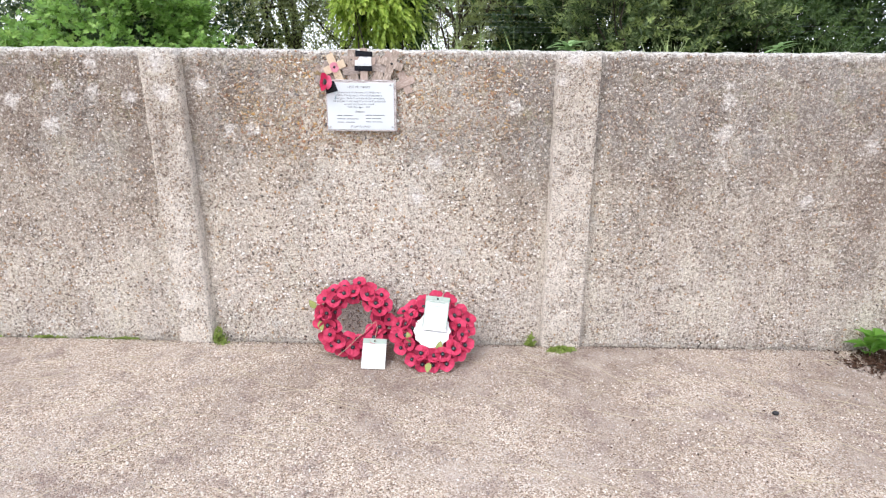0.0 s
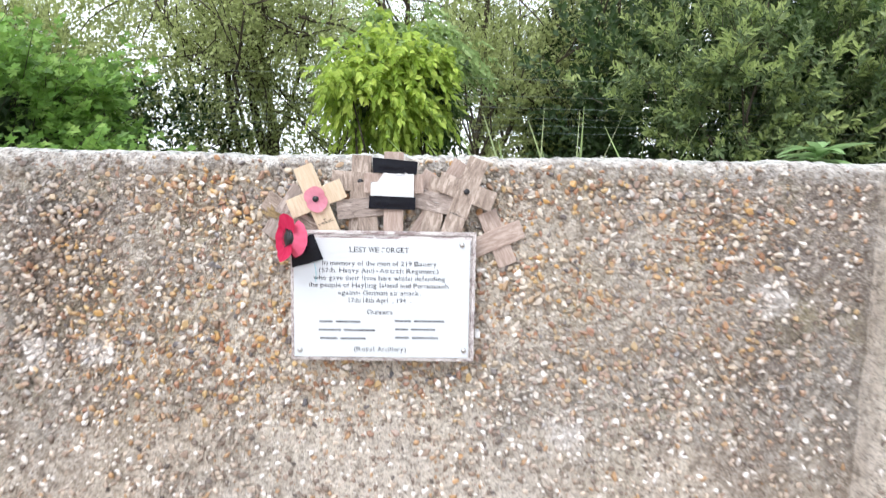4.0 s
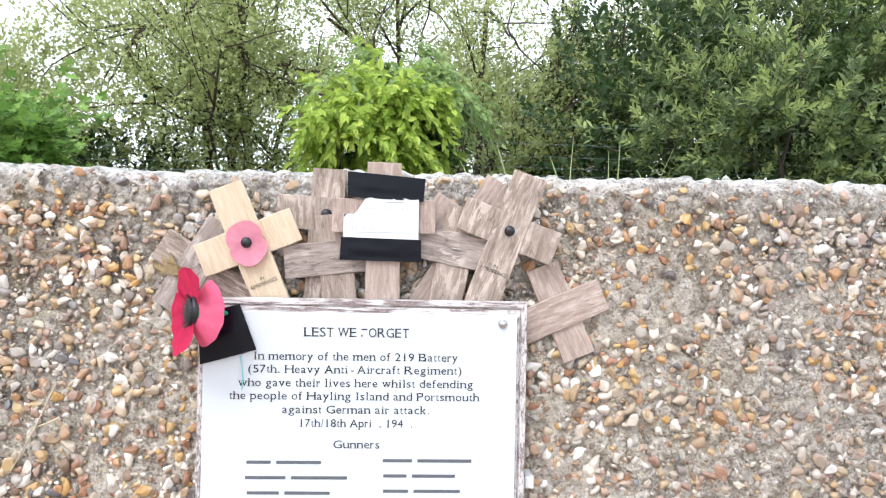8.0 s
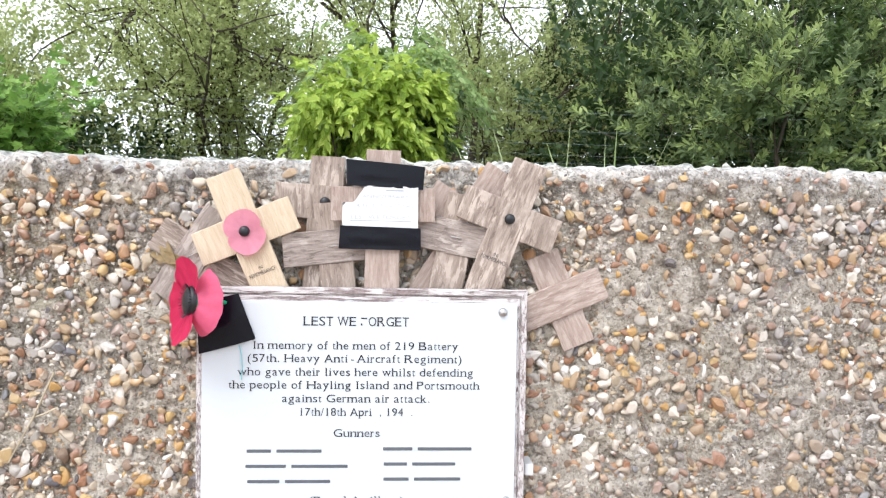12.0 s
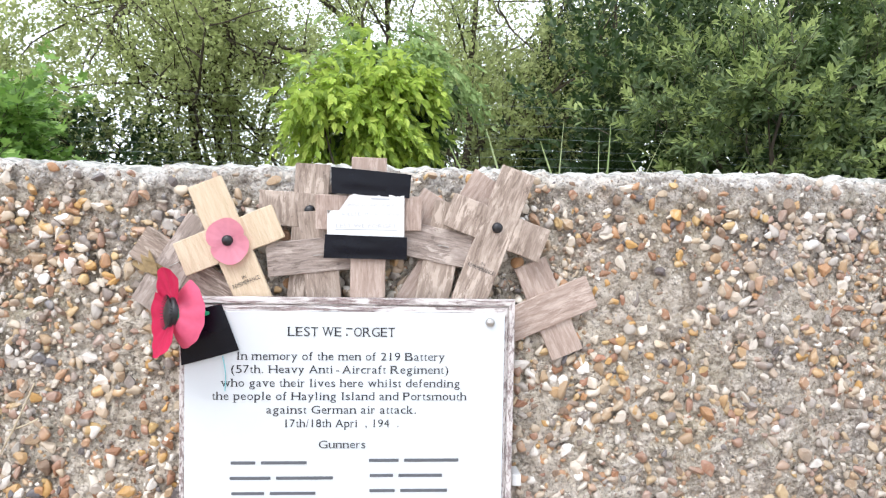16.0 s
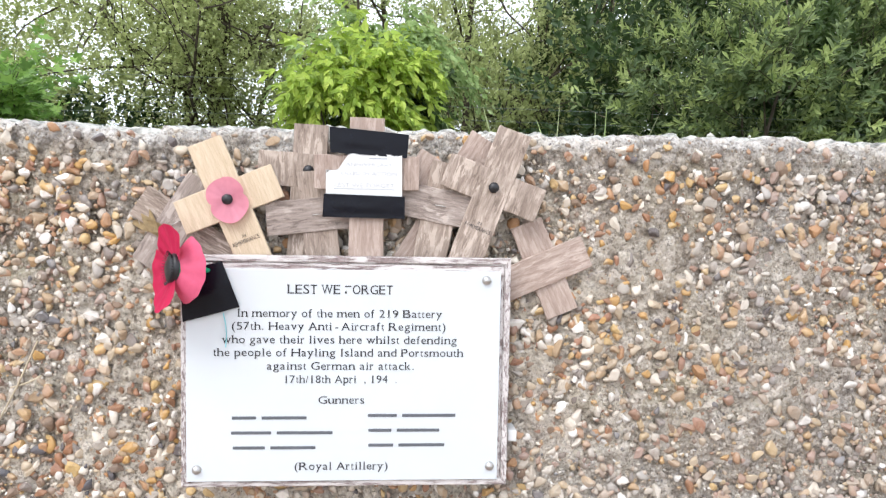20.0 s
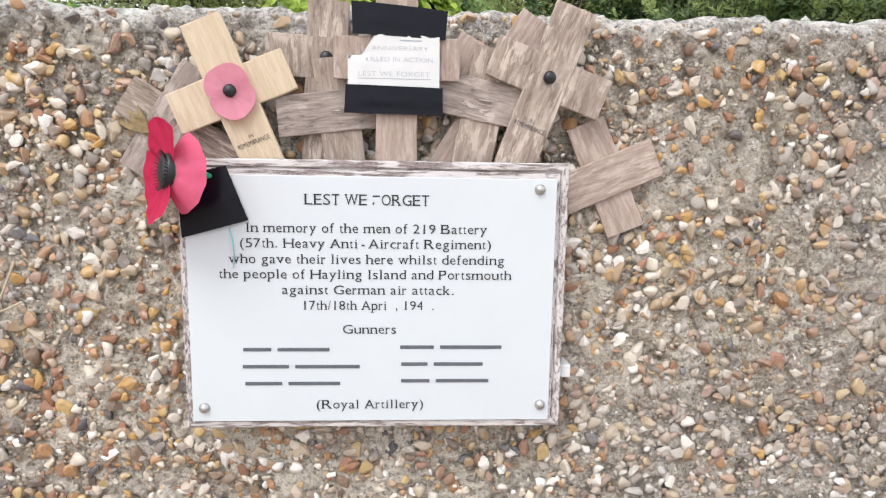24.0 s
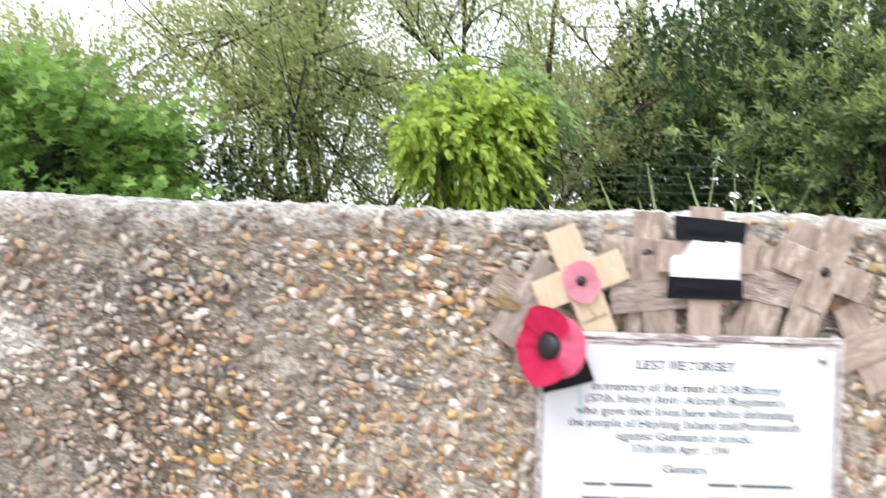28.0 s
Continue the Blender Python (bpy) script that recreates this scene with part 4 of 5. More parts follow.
def sheet(corners, y, material, bow=0.0, torn=0, thick=0.0003, nx=14, nz=8, seed=1):
    """A thin sheet between four corners (x, z): top left, top right, bottom right, bottom left."""
    random.seed(seed)
    tl, tr, br, bl = [np.array(c) for c in corners]
    v, f = [], []
    for layer in (0, thick):
        for j in range(nz + 1):
            for i in range(nx + 1):
                s, t = i / nx, j / nz
                p = (tl * (1 - s) + tr * s) * (1 - t) + (bl * (1 - s) + br * s) * t
                d = bow * math.sin(s * math.pi) + 0.0006 * noise.noise(Vector((s * 5, t * 3, seed)))
                dx = dz = 0
                if torn:
                    if j == 0:
                        dz = -0.019 * (1.0 if s < 0.14 else max(0, 1 - (s - 0.14) / 0.16)) - random.uniform(0, 0.0024)
                    elif j == 1:
                        dz = -0.0145 * (1.0 if s < 0.14 else max(0, 1 - (s - 0.14) / 0.16))
                    elif j == 2:
                        dz = -0.0095 * (1.0 if s < 0.14 else max(0, 1 - (s - 0.14) / 0.16))
                v.append((p[0] + dx, y - d + layer, p[1] + dz))
    m = (nx + 1) * (nz + 1)
    for o in (0, m):
        for j in range(nz):
            for i in range(nx):
                k = o + j * (nx + 1) + i
                f.append((k, k + 1, k + nx + 2, k + nx + 1) if o == 0 else (k, k + nx + 1, k + nx + 2, k + 1))
    return mesh_of("sheet", v, f, material)


# the note and its tapes, kept in the cross's own space
o = Vector((0.017, -0.0212, 1.588))


def local(corners):
    return [(a - o.x, b - o.z) for a, b in corners]


part("black_tape", sheet(local([(-0.0245, 1.638), (0.064, 1.631), (0.062, 1.605), (-0.0235, 1.609)]), -0.0068, M_TAPE, 0.002), cross_note, "glossy black tape strip")
part("black_tape", sheet(local([(-0.030, 1.5635), (0.060, 1.5615), (0.0605, 1.5365), (-0.0315, 1.5375)]), -0.0088, M_TAPE, 0.001), cross_note, "glossy black tape strip")
note = part("paper_note", sheet(local([(-0.028, 1.609), (0.0565, 1.608), (0.057, 1.558), (-0.028, 1.558)]), -0.0076, M_PAPER, 0.0012, torn=1, nx=24), cross_note, "torn white paper note with faded handwriting")


def on_note(mesh, x, z):
    """Lays flat lettering on the bowed paper; x and z are its centre."""
    for q in mesh.vertices:
        s = min(1, max(0, (q.co.x + x + 0.028) / 0.085))
        t = min(1, max(0, (1.609 - z - q.co.z) / 0.05))
        q.co.y += -0.0076 - 0.0012 * math.sin(s * math.pi) - 0.0006 * noise.noise(Vector((s * 5, t * 3, 1))) - 0.0001
    return part("handwriting", mesh, note, "faded blue-grey handwriting", at=pose(x - o.x, 0, z - o.z))


for body, x, z, w, h in (("ANNIVERSARY", 0.020, 1.5965, 0.052, 0.0042), ("KILLED IN ACTION", 0.0195, 1.5865, 0.062, 0.0042), ("LEST WE FORGET", 0.015, 1.5735, 0.066, 0.0046)):
    on_note(letters(body, w, h, M_FADED, 0.0001, 0.022, False), x, z)
for x, z, w, h in ((0.015, 1.5692, 0.034, 0.0003), (0.030, 1.6035, 0.010, 0.0006)):
    bm = box(-w, w, -0.0001, 0, -h, h)
    bmesh.ops.subdivide_edges(bm, edges=[e for e in bm.edges if abs(e.verts[0].co.x - e.verts[1].co.x) > w], cuts=14)
    on_note(mesh_bm("underline", bm, M_FADED), x, z)


# ---- the large cloth poppy taped to the plaque ----
def large_poppy():
    face = Vector((-0.80, -0.59, 0.10)).normalized()
    q = face.to_track_quat("Z", "Y").to_matrix().to_4x4()
    base = Vector((-0.178, -0.068, 1.481))
    p = thing("cloth_poppy", "large red cloth poppy with a green stem taped to the plaque", "artificial flower", at=Matrix.Translation(base) @ q)
    # the third petal gets the lit red, its brightness painted in
    for k, (a, rx, ry, cup, mat) in enumerate(((28, 0.046, 0.052, 0.22, M_RED_DARK), (146, 0.048, 0.053, 0.20, M_RED_DARK), (-94, 0.043, 0.040, -0.60, M_RED_LIT))):
        v, f = disc_petal(rx * 0.90, ry * 0.90, cup, k + 4, 34, 10, 84, 0.014, 0.08)
        part("petal", mesh_of("petal", turn_z(v, a) + np.array([0, 0, 0.0012 * k]), f, mat), p, "crumpled red cloth petal")
    c = turned([(0.0, 0.008), (0.008, 0.0076), (0.0138, 0.0055), (0.0160, 0.002), (0.0154, -0.001)], 22)
    part("centre", mesh_of("centre", c[0], c[1], M_BUTTON), p, "black ribbed centre")
    st = [tube([(0.013 * math.cos(a), 0.013 * math.sin(a), 0.004), (0.0178 * math.cos(a), 0.0178 * math.sin(a), 0.008)], [0.0006, 0.0004], 4) for a in np.linspace(0, 6.28, 33)[:-1]]
    part("stamens", mesh_of("stamens", *join(st), M_BUTTON), p, "ring of black threads")
    cx = turned([(0.0155, 0.0), (0.013, -0.010), (0.008, -0.022), (0.003, -0.032), (0.0015, -0.036)], 14)
    part("calyx", mesh_of("calyx", cx[0], cx[1], M_GREEN), p, "green plastic stem cup")
    return p


poppy = large_poppy()
tape = thing("black_tape", "square of glossy black tape on the plaque corner", "tape",
             mesh=sheet([(-0.183, 1.476), (-0.138, 1.487), (-0.119, 1.437), (-0.180, 1.420)], -0.0412, M_TAPE, 0.003))
v, f = tube([(-0.137, -0.0398, 1.430), (-0.1345, -0.0398, 1.418), (-0.1335, -0.0398, 1.405), (-0.1345, -0.0398, 1.392)], 0.0006, 5)
thing("cyan_thread", "thin pale cyan thread hanging below the black tape", "thread", mesh=mesh_of("cyan_thread", v, f, M_CYAN))


def leaf_blade(length, width, fold=0.25, n=6, lobes=0, droop=0.15):
    """A folded leaf along +y, face to +z, made of two rows of quads."""
    v, f = [], []
    for i in range(n + 1):
        t = i / n
        w = width * (math.sin(math.pi * min(1, t ** 0.8)) ** 0.9 + 0.03)
        if lobes and i % 2:
            w *= 0.62
        z = -droop * length * t * t
        v += [(-w / 2, length * t, z + fold * w / 2), (0, length * t, z), (w / 2, length * t, z + fold * w / 2)]
    for i in range(n):
        for k in (0, 1):
            a = i * 3 + k
            f.append((a, a + 1, a + 4, a + 3))
    return np.array(v), np.array(f)


dl = leaf_blade(0.050, 0.013, 0.5, 8, 0, 0.3)
for k, (x, z, ry) in enumerate(((-0.216, 1.512, 70), (-0.205, 1.520, 20))):
    thing("dry_leaf", "curled dry brown leaf caught behind the poppy", "leaf", "dry leaves", pose(x, -0.014, z, 90, ry - 100, 0), mesh_of("dry_leaf", dl[0], dl[1], M_DRY))


# ---- poppy wreaths ----
def poppy_meshes(radius):
    out = []
    for s in range(4):
        ps = []
        for k, a in enumerate((0, 180, 90, 270)):
            v, f = disc_petal(radius * 0.80, radius * (1.0 if k < 2 else 0.9), 0.20 + 0.20 * ((s + k) % 3), s * 10 + k, 6, 3, 70)
            ps.append((turn_z(v, a + 9 * s) + np.array([0, 0, 0.002 * (k // 2)]), f))
        v, f = join(ps)
        out.append(mesh_of("petals", v, f, M_RED))
    return out


WREATH_POPPY = poppy_meshes(0.049)
CENTRE = turned([(0.0, 0.0095), (0.006, 0.0090), (0.0108, 0.007), (0.0128, 0.003), (0.0124, -0.001)], 12)
STUD = turned([(0.0, 0.0112), (0.003, 0.0106), (0.0042, 0.0088)], 8)
CENTRE_MESH = mesh_of("poppy_centre", CENTRE[0], CENTRE[1], M_BUTTON)
STUD_MESH = mesh_of("stud", STUD[0], STUD[1], plain_material("dull_teal_plastic", (0.10, 0.16, 0.17), 0.5, 0.4))


def wreath(x, bottom, top, label, seed):
    """A ring of cloth poppies that leans on the wall; bottom and top are (y, z) of its outer edge."""
    random.seed(seed)
    d = Vector((0, top[0] - bottom[0], top[1] - bottom[1]))
    size = d.length
    up = d.normalized()
    side = Vector((1, 0, 0))
    out = side.cross(up)
    mid = Vector((x, (bottom[0] + top[0]) / 2, (bottom[1] + top[1]) / 2))
    m = Matrix((side, up, out)).transposed().to_4x4()
    w = thing("poppy_wreath", label, "wreath", "poppy wreaths", Matrix.Translation(mid) @ m)
    R = size / 2 - 0.085
    ring = [(R * math.cos(a), R * math.sin(a), -0.012) for a in np.linspace(0, 2 * math.pi, 41)]
    v, f = tube(ring, 0.046, 10)
    part("ring", mesh_of("wreath_ring", v, f, M_RING), w, "deep red padded backing ring")
    rows = [(R + 0.044, 17, 0.004, 0.65, 0.0), (R + 0.004, 14, 0.030, 0.1, 0.5), (R - 0.024, 9, 0.010, -0.9, 0.25)]
    for rad, n, h, lean, ph in rows:
        for i in range(n):
            a = 2 * math.pi * (i + ph + random.uniform(-0.18, 0.18)) / n
            r = rad + random.uniform(-0.008, 0.008)
            nrm = Vector((math.cos(a) * lean + random.uniform(-0.42, 0.42), math.sin(a) * lean + random.uniform(-0.42, 0.42), 1.0))
            q = nrm.to_track_quat("Z", "Y").to_matrix().to_4x4()
            at = Matrix.Translation((r * math.cos(a), r * math.sin(a), h)) @ q @ Matrix.Rotation(random.uniform(0, 6.28), 4, "Z") @ Matrix.Scale(random.uniform(0.82, 1.02), 4)
            p = part("poppy", WREATH_POPPY[random.randrange(4)], w, at=at)
            part("button", CENTRE_MESH, p, at=pose(0, 0, 0.004))
            part("stud", STUD_MESH, p, "dull teal dot in the black centre", at=pose(0, 0, 0.004))
    return w


wreath_a = wreath(-0.058, (-0.245, 0.0), (-0.046, 0.420), "round wreath of red cloth poppies leaning on the wall", 3)
wreath_b = wreath(0.385, (-0.385, 0.0), (-0.065, 0.338), "red poppy wreath with a white centre disc, leaning low", 9)


def leaflets(w, places):
    lv, lf = leaf_blade(0.060, 0.034, 0.3, 6, 0, 0.1)
    lm = mesh_of("leaflet", lv, lf, M_LEAFLET)
    for x, y, rz in places:
        part("leaflet", lm, w, "yellow-green artificial leaf", at=pose(x, y, 0.040, 15, 0, rz))


leaflets(wreath_a, [(-0.210, 0.05, 40), (-0.185, -0.02, 200)])
leaflets(wreath_b, [(-0.118, -0.075, 20), (0.030, -0.125, -15), (-0.015, -0.185, 170)])


def disc_with_scallops(radius, n=60):
    v = [(0, 0, 0)]
    for i in range(n):
        a = 2 * math.pi * i / n
        r = radius * (1 + 0.05 * math.cos(a * 12))
        v.append((r * math.cos(a), r * math.sin(a), 0.002 * math.sin(a * 5)))
    bm = bmesh.new()
    q = [bm.verts.new(p) for p in v]
    fs = [bm.faces.new((q[0], q[1 + i], q[1 + (i + 1) % n])) for i in range(n)]
    r = bmesh.ops.extrude_face_region(bm, geom=fs)
    bmesh.ops.translate(bm, vec=(0, 0, -0.002), verts=[e for e in r["geom"] if isinstance(e, bmesh.types.BMVert)])
    return mesh_bm("disc", bm, M_PAPER)


part("centre_disc", disc_with_scallops(0.098), wreath_b, "white scalloped centre disc", at=pose(-0.004, -0.005, 0.030))
for z, w0 in ((0.012, 0.10), (-0.002, 0.075)):
    part("text_bar", mesh_bm("text_bar", box(-w0 / 2, w0 / 2, -0.003, 0.003, 0, 0.0006), M_CLIP), wreath_b, at=pose(0.0, z, 0.0325))
card = part("card", mesh_bm("card", box(-0.066, 0.066, -0.095, 0.095, 0, 0.0015, 0.0004, 1), M_PAPER), wreath_b, "white card in a clear greenish sleeve", at=pose(0.016, 0.085, 0.056, 9, 0, -6))
part("sleeve_band", mesh_bm("sleeve_band", box(-0.066, 0.066, 0.070, 0.095, 0.0016, 0.003), M_CLIP), card, "greenish band with a punched hole")
part("eyelet", mesh_of("eyelet", *turned([(0.0, 0.0), (0.006, 0.0006), (0.006, -0.001)], 12), M_BUTTON), card, at=pose(0, 0.082, 0.0034))
for k in range(2):
    part("text_bar", mesh_bm("text_bar", box(-0.045, 0.045, -0.002, 0.002, 0, 0.0005), M_CLIP), card, at=pose(0, 0.06 - 0.02 * k, 0.0017))

for a, b, c2, d in ((-0.066, -0.060, -0.08, 0.070), (0.060, 0.066, -0.08, 0.070), (-0.060, 0.060, 0.063, 0.068)):
    part("sleeve_edge", mesh_bm("sleeve_edge", box(a, b, c2, d, 0.0014, 0.0024), M_CLIP), card, "greenish sleeve edge")
# the loose card of the first wreath, propped on the ground
cd = Vector((0, 0.095, 0.122)).normalized()
cm = Matrix((Vector((0.99, 0.0, -0.07)).normalized(), cd, Vector((1, 0, 0)).cross(cd))).transposed().to_4x4()
tag = thing("wreath_card", "white message card on a string propped on the ground", "card", at=Matrix.Translation((0.066, -0.346, 0.002)) @ cm)
part("card", mesh_bm("card", box(-0.064, 0.064, 0.0, 0.165, 0, 0.0015, 0.0004, 1), M_PAPER), tag)
part("sleeve_band", mesh_bm("sleeve_band", box(-0.064, 0.064, 0.137, 0.165, 0.0016, 0.003), M_CLIP), tag, "greenish band with a punched hole")
part("eyelet", mesh_of("eyelet", *turned([(0.0, 0.0), (0.006, 0.0006), (0.006, -0.001)], 12), M_BUTTON), tag, at=pose(0, 0.152, 0.0034))
v, f = tube([(-0.235, 0.020, 0.012), (-0.14, 0.105, 0.030), (-0.05, 0.20, 0.045), (0.0, 0.25, 0.05), (0.01, 0.22, 0.03), (0.0, 0.152, 0.004)], 0.0014, 5)
part("string", mesh_of("string", v, f, M_STRAW), tag, "thin pale string")


# ---- fence wires behind the wall ----
fence = thing("wire_fence", "thin galvanised fence wires strung behind the wall", "fence", at=pose(0, 0, 0))
FENCE_Y = 2.45
for z in (1.91, 1.955, 2.0, 2.065, 2.14, 2.25):
    v, f = tube([(x, FENCE_Y, z + 0.012 * math.sin(x * 0.9 + z * 7)) for x in np.linspace(-6, 6, 40)], 0.0008, 5)
    part("wire", mesh_of("wire", v, f, M_WIRE), fence)
for x in (-5.0, 5.2):
    v, f = tube([(x, FENCE_Y + 0.04, 0.8), (x, FENCE_Y + 0.04, 1.6), (x, FENCE_Y + 0.04, 2.4)], 0.04, 8)
    part("post", mesh_of("post", v, f, M_BARK), fence)


# ---- trees and bushes ----
def limb(pieces, tips, start, heading, length, radius, level, gen, spread=0.75, lift=0.12):
    """Grows a crooked limb and its forks; twigs end up in tips as (place, direction)."""
    n = 6 if level > 1 else 4
    p, d = np.array(start, float), np.array(heading, float)
    pts = [p.copy()]
    for i in range(n):
        d = d + gen.normal(0, 0.16, 3) + np.array([0, 0, lift * 0.3])
        d /= np.linalg.norm(d)
        p = p + d * length / n
        pts.append(p.copy())
        if level <= 1:
            tips.append((p.copy(), d.copy()))
    pieces.append(tube(pts, np.linspace(radius, radius * 0.45, n + 1), 6 if level > 1 else 4))
    if level == 0:
        return
    for k in range(4 if level > 1 else 5):
        i = int(gen.integers(2, n + 1))
        h = d + gen.normal(0, spread, 3)
        h /= np.linalg.norm(h)
        limb(pieces, tips, pts[i], h, length * gen.uniform(0.5, 0.78), radius * 0.5, level - 1, gen, spread, lift)


def leaves_on(tips, per, shape, size, reach, gen, up=0.5, out=0.8, droop=0.0):
    """Leaf vertices and faces for leaves round the twig tips."""
    tv, tf = shape
    groups = max(1, per // 19)
    P = np.repeat(np.array([t[0] for t in tips]), groups, axis=0)
    P = np.repeat(P + gen.normal(0, reach, P.shape), per // groups, axis=0)
    D = np.repeat(np.array([t[1] for t in tips]), groups * (per // groups), axis=0)
    n = len(P)
    P = P + gen.normal(0, 0.05, (n, 3))
    axis = D * out + gen.normal(0, 0.6, (n, 3)) - np.array([0, 0, droop])
    normal = gen.normal(0, 0.5, (n, 3)) + np.array([0, -0.25, up])
    B = bases(axis, normal) * (size * gen.uniform(0.6, 1.25, n))[:, None, None]
    return scatter(tv, tf, P, B)


def tree(name, label, root, stems, level, gen_seed, shape, size, per, reach, mat, category="tree", spread=0.75, lift=0.12, gap=(0, 0, 0), **kw):
    """A tree on several stems; gap is an opening in its leaves: x, z and radius."""
    gen = np.random.default_rng(gen_seed)
    pieces, tips = [], []
    for h, length, radius in stems:
        limb(pieces, tips, (0, 0, 0), h, length, radius, level, gen, spread, lift)
    tips = [t for t in tips if math.hypot(t[0][0] + root[0] - gap[0], t[0][2] + root[2] - gap[1]) > gap[2]]
    t = thing(name, label, category, at=pose(*root))
    part("trunk", mesh_of("trunk", *join(pieces), M_BARK), t, "crooked brown stems and limbs")
    v, f = leaves_on(tips, per, shape, size, reach, gen, **kw)
    part("crown", mesh_of("crown", v, f, mat, False), t, "", "stuff")
    return t


SMALL_LEAF = (np.array([(0, 0, 0), (0.33, 0.55, 0.06), (0, 1, -0.1), (-0.33, 0.55, 0.06)]), np.array([(0, 1, 2, 3)]))


SPEAR_LEAF = (np.array([(0, 0, 0), (0.13, 0.32, 0.04), (0.185, 0.62, 0.04), (0, 1, -0.08), (-0.185, 0.62, 0.04), (-0.13, 0.32, 0.04)]), np.array([(0, 1, 2, 3), (0, 3, 4, 5)]))
OVATE_LEAF = (np.array([(0, 0, 0), (0.20, 0.22, 0.05), (0.24, 0.5, 0.05), (0.12, 0.8, 0.0), (0, 1.05, -0.10), (-0.12, 0.8, 0.0), (-0.24, 0.5, 0.05), (-0.20, 0.22, 0.05)]), np.array([(0, 1, 2, 3), (0, 3, 4, 5), (0, 5, 6, 7)]))


def palm_leaf():
    """A five-lobed leaf like a field maple's, one skin."""
    a = [(-0.10, 0.02), (-0.50, 0.10), (-0.30, 0.34), (-0.52, 0.66), (-0.20, 0.64), (0, 1.0), (0.20, 0.64), (0.52, 0.66), (0.30, 0.34), (0.50, 0.10), (0.10, 0.02)]
    v = [(0, 0.35, -0.03)] + [(x, y, 0.22 * abs(x) - 0.12 * y * y) for x, y in a]
    return np.array(v), np.array([(0, i + 1, i) for i in range(1, len(a))])


PALM_LEAF = palm_leaf()


def bush(name, label, centre, radii, shoots, per, shape, size, mat, seed, shoot_len=0.3, droop=0.0, up=0.5, rise=0.5, category="bush", hollow=0.62, root_z=1.0, leaf_angle=0.8, stems=7, edge=0.22, tips=None, front=0.5, twigs=4, tuft=0.0, clusters=0, loose=0.15):
    """A bush: stems from the ground to leafy shoots spread through a lumpy crown."""
    gen = np.random.default_rng(seed)
    c, rad = np.array(centre, float), np.array(radii, float)
    d = gen.normal(0, 1, (shoots, 3))
    d /= np.linalg.norm(d, axis=1)[:, None]
    r = gen.uniform(hollow ** 3, 1, shoots) ** (1 / 3)
    if clusters:
        k = gen.integers(0, clusters, shoots)
        d = d[:clusters][k] + gen.normal(0, loose, (shoots, 3))
        d /= np.linalg.norm(d, axis=1)[:, None]
        r = r[:clusters][k] + gen.normal(0, 0.05, shoots)
    lump = 1 + edge * 2 * smooth_noise(d, 2.2, seed * 3.1) + gen.normal(0, edge * 0.25, shoots)
    P = d * rad * (r * lump)[:, None]
    H = d * 0.7 + gen.normal(0, 0.35, (shoots, 3)) + np.array([0, -0.1, rise])
    H /= np.linalg.norm(H, axis=1)[:, None]
    L = shoot_len * gen.uniform(0.6, 1.3, shoots)
    t = ((np.arange(per) + 0.6) / per) ** (1.0 - 0.55 * tuft)
    place = P[:, None] + H[:, None] * (L[:, None] * t[None])[:, :, None]
    place[:, :, 2] -= droop * (L[:, None] * t[None] ** 2)
    ang = np.arange(per)[None] * 2.4 + gen.uniform(0, 6, shoots)[:, None]
    s1 = np.cross(H, (0.2, 0.1, 1.0))
    s1 /= np.linalg.norm(s1, axis=1)[:, None] + 1e-9
    s2 = np.cross(H, s1)
    side = np.cos(ang)[:, :, None] * s1[:, None] + np.sin(ang)[:, :, None] * s2[:, None]
    axis = H[:, None] * (0.55 + 0.5 * t[None, :, None]) + side * leaf_angle * (1.15 - 0.6 * t[None, :, None]) - np.array([0, 0, droop * 1.2])
    axis = axis + gen.normal(0, 0.18, axis.shape)
    nrm = H[:, None] * 0.4 - side * 0.25 + np.array([0, -front, up]) + gen.normal(0, 0.35, axis.shape)
    sz = size * gen.uniform(0.6, 1.2, (shoots, per)) * (1.1 - 0.45 * np.abs(t[None] - 0.45))
    B = bases(axis.reshape(-1, 3), nrm.reshape(-1, 3)) * sz.reshape(-1)[:, None, None]
    v, f = scatter(shape[0], shape[1], place.reshape(-1, 3), B)
    root = (centre[0], centre[1], root_z)
    b = thing(name, label, category, at=pose(*root))
    off = np.array([0, 0, centre[2] - root_z])
    if tips is None:
        part("crown", mesh_of("crown", v + off, f, mat, False), b, "", "stuff")
    else:
        young = np.repeat(np.tile(t > 0.6, shoots) & np.repeat(gen.random(shoots) < 0.68, per), len(shape[1]))
        part("crown", mesh_of("crown", v + off, f[~young], mat, False), b, "", "stuff")
        part("young_foliage", mesh_of("young_foliage", v + off, f[young], tips, False), b, "paler young leaves at the shoot tips", "stuff")
    pieces = []
    for k in range(stems):
        i = int(gen.integers(shoots))
        e = P[i] * 0.85 + off
        m = e * np.array([0.35, 0.35, 0.55]) + gen.normal(0, 0.05, 3)
        foot = np.array([gen.uniform(-0.3, 0.3) * rad[0], gen.uniform(-0.2, 0.2), 0])
        pieces.append(tube([foot, foot * 0.5 + m * 0.5, m, (m + e) / 2 + gen.normal(0, 0.04, 3), e], [0.013, 0.011, 0.009, 0.006, 0.003], 6))
    for i in range(0, shoots, twigs) if twigs else ():
        e = P[i] + off
        pieces.append(tube([e - H[i] * 0.08, e, e + H[i] * L[i]], [0.0026, 0.0022, 0.0010], 3))
    part("stem", mesh_of("stem", *join(pieces), M_BARK), b, "brown woody stems and twigs", "stuff")
    return b


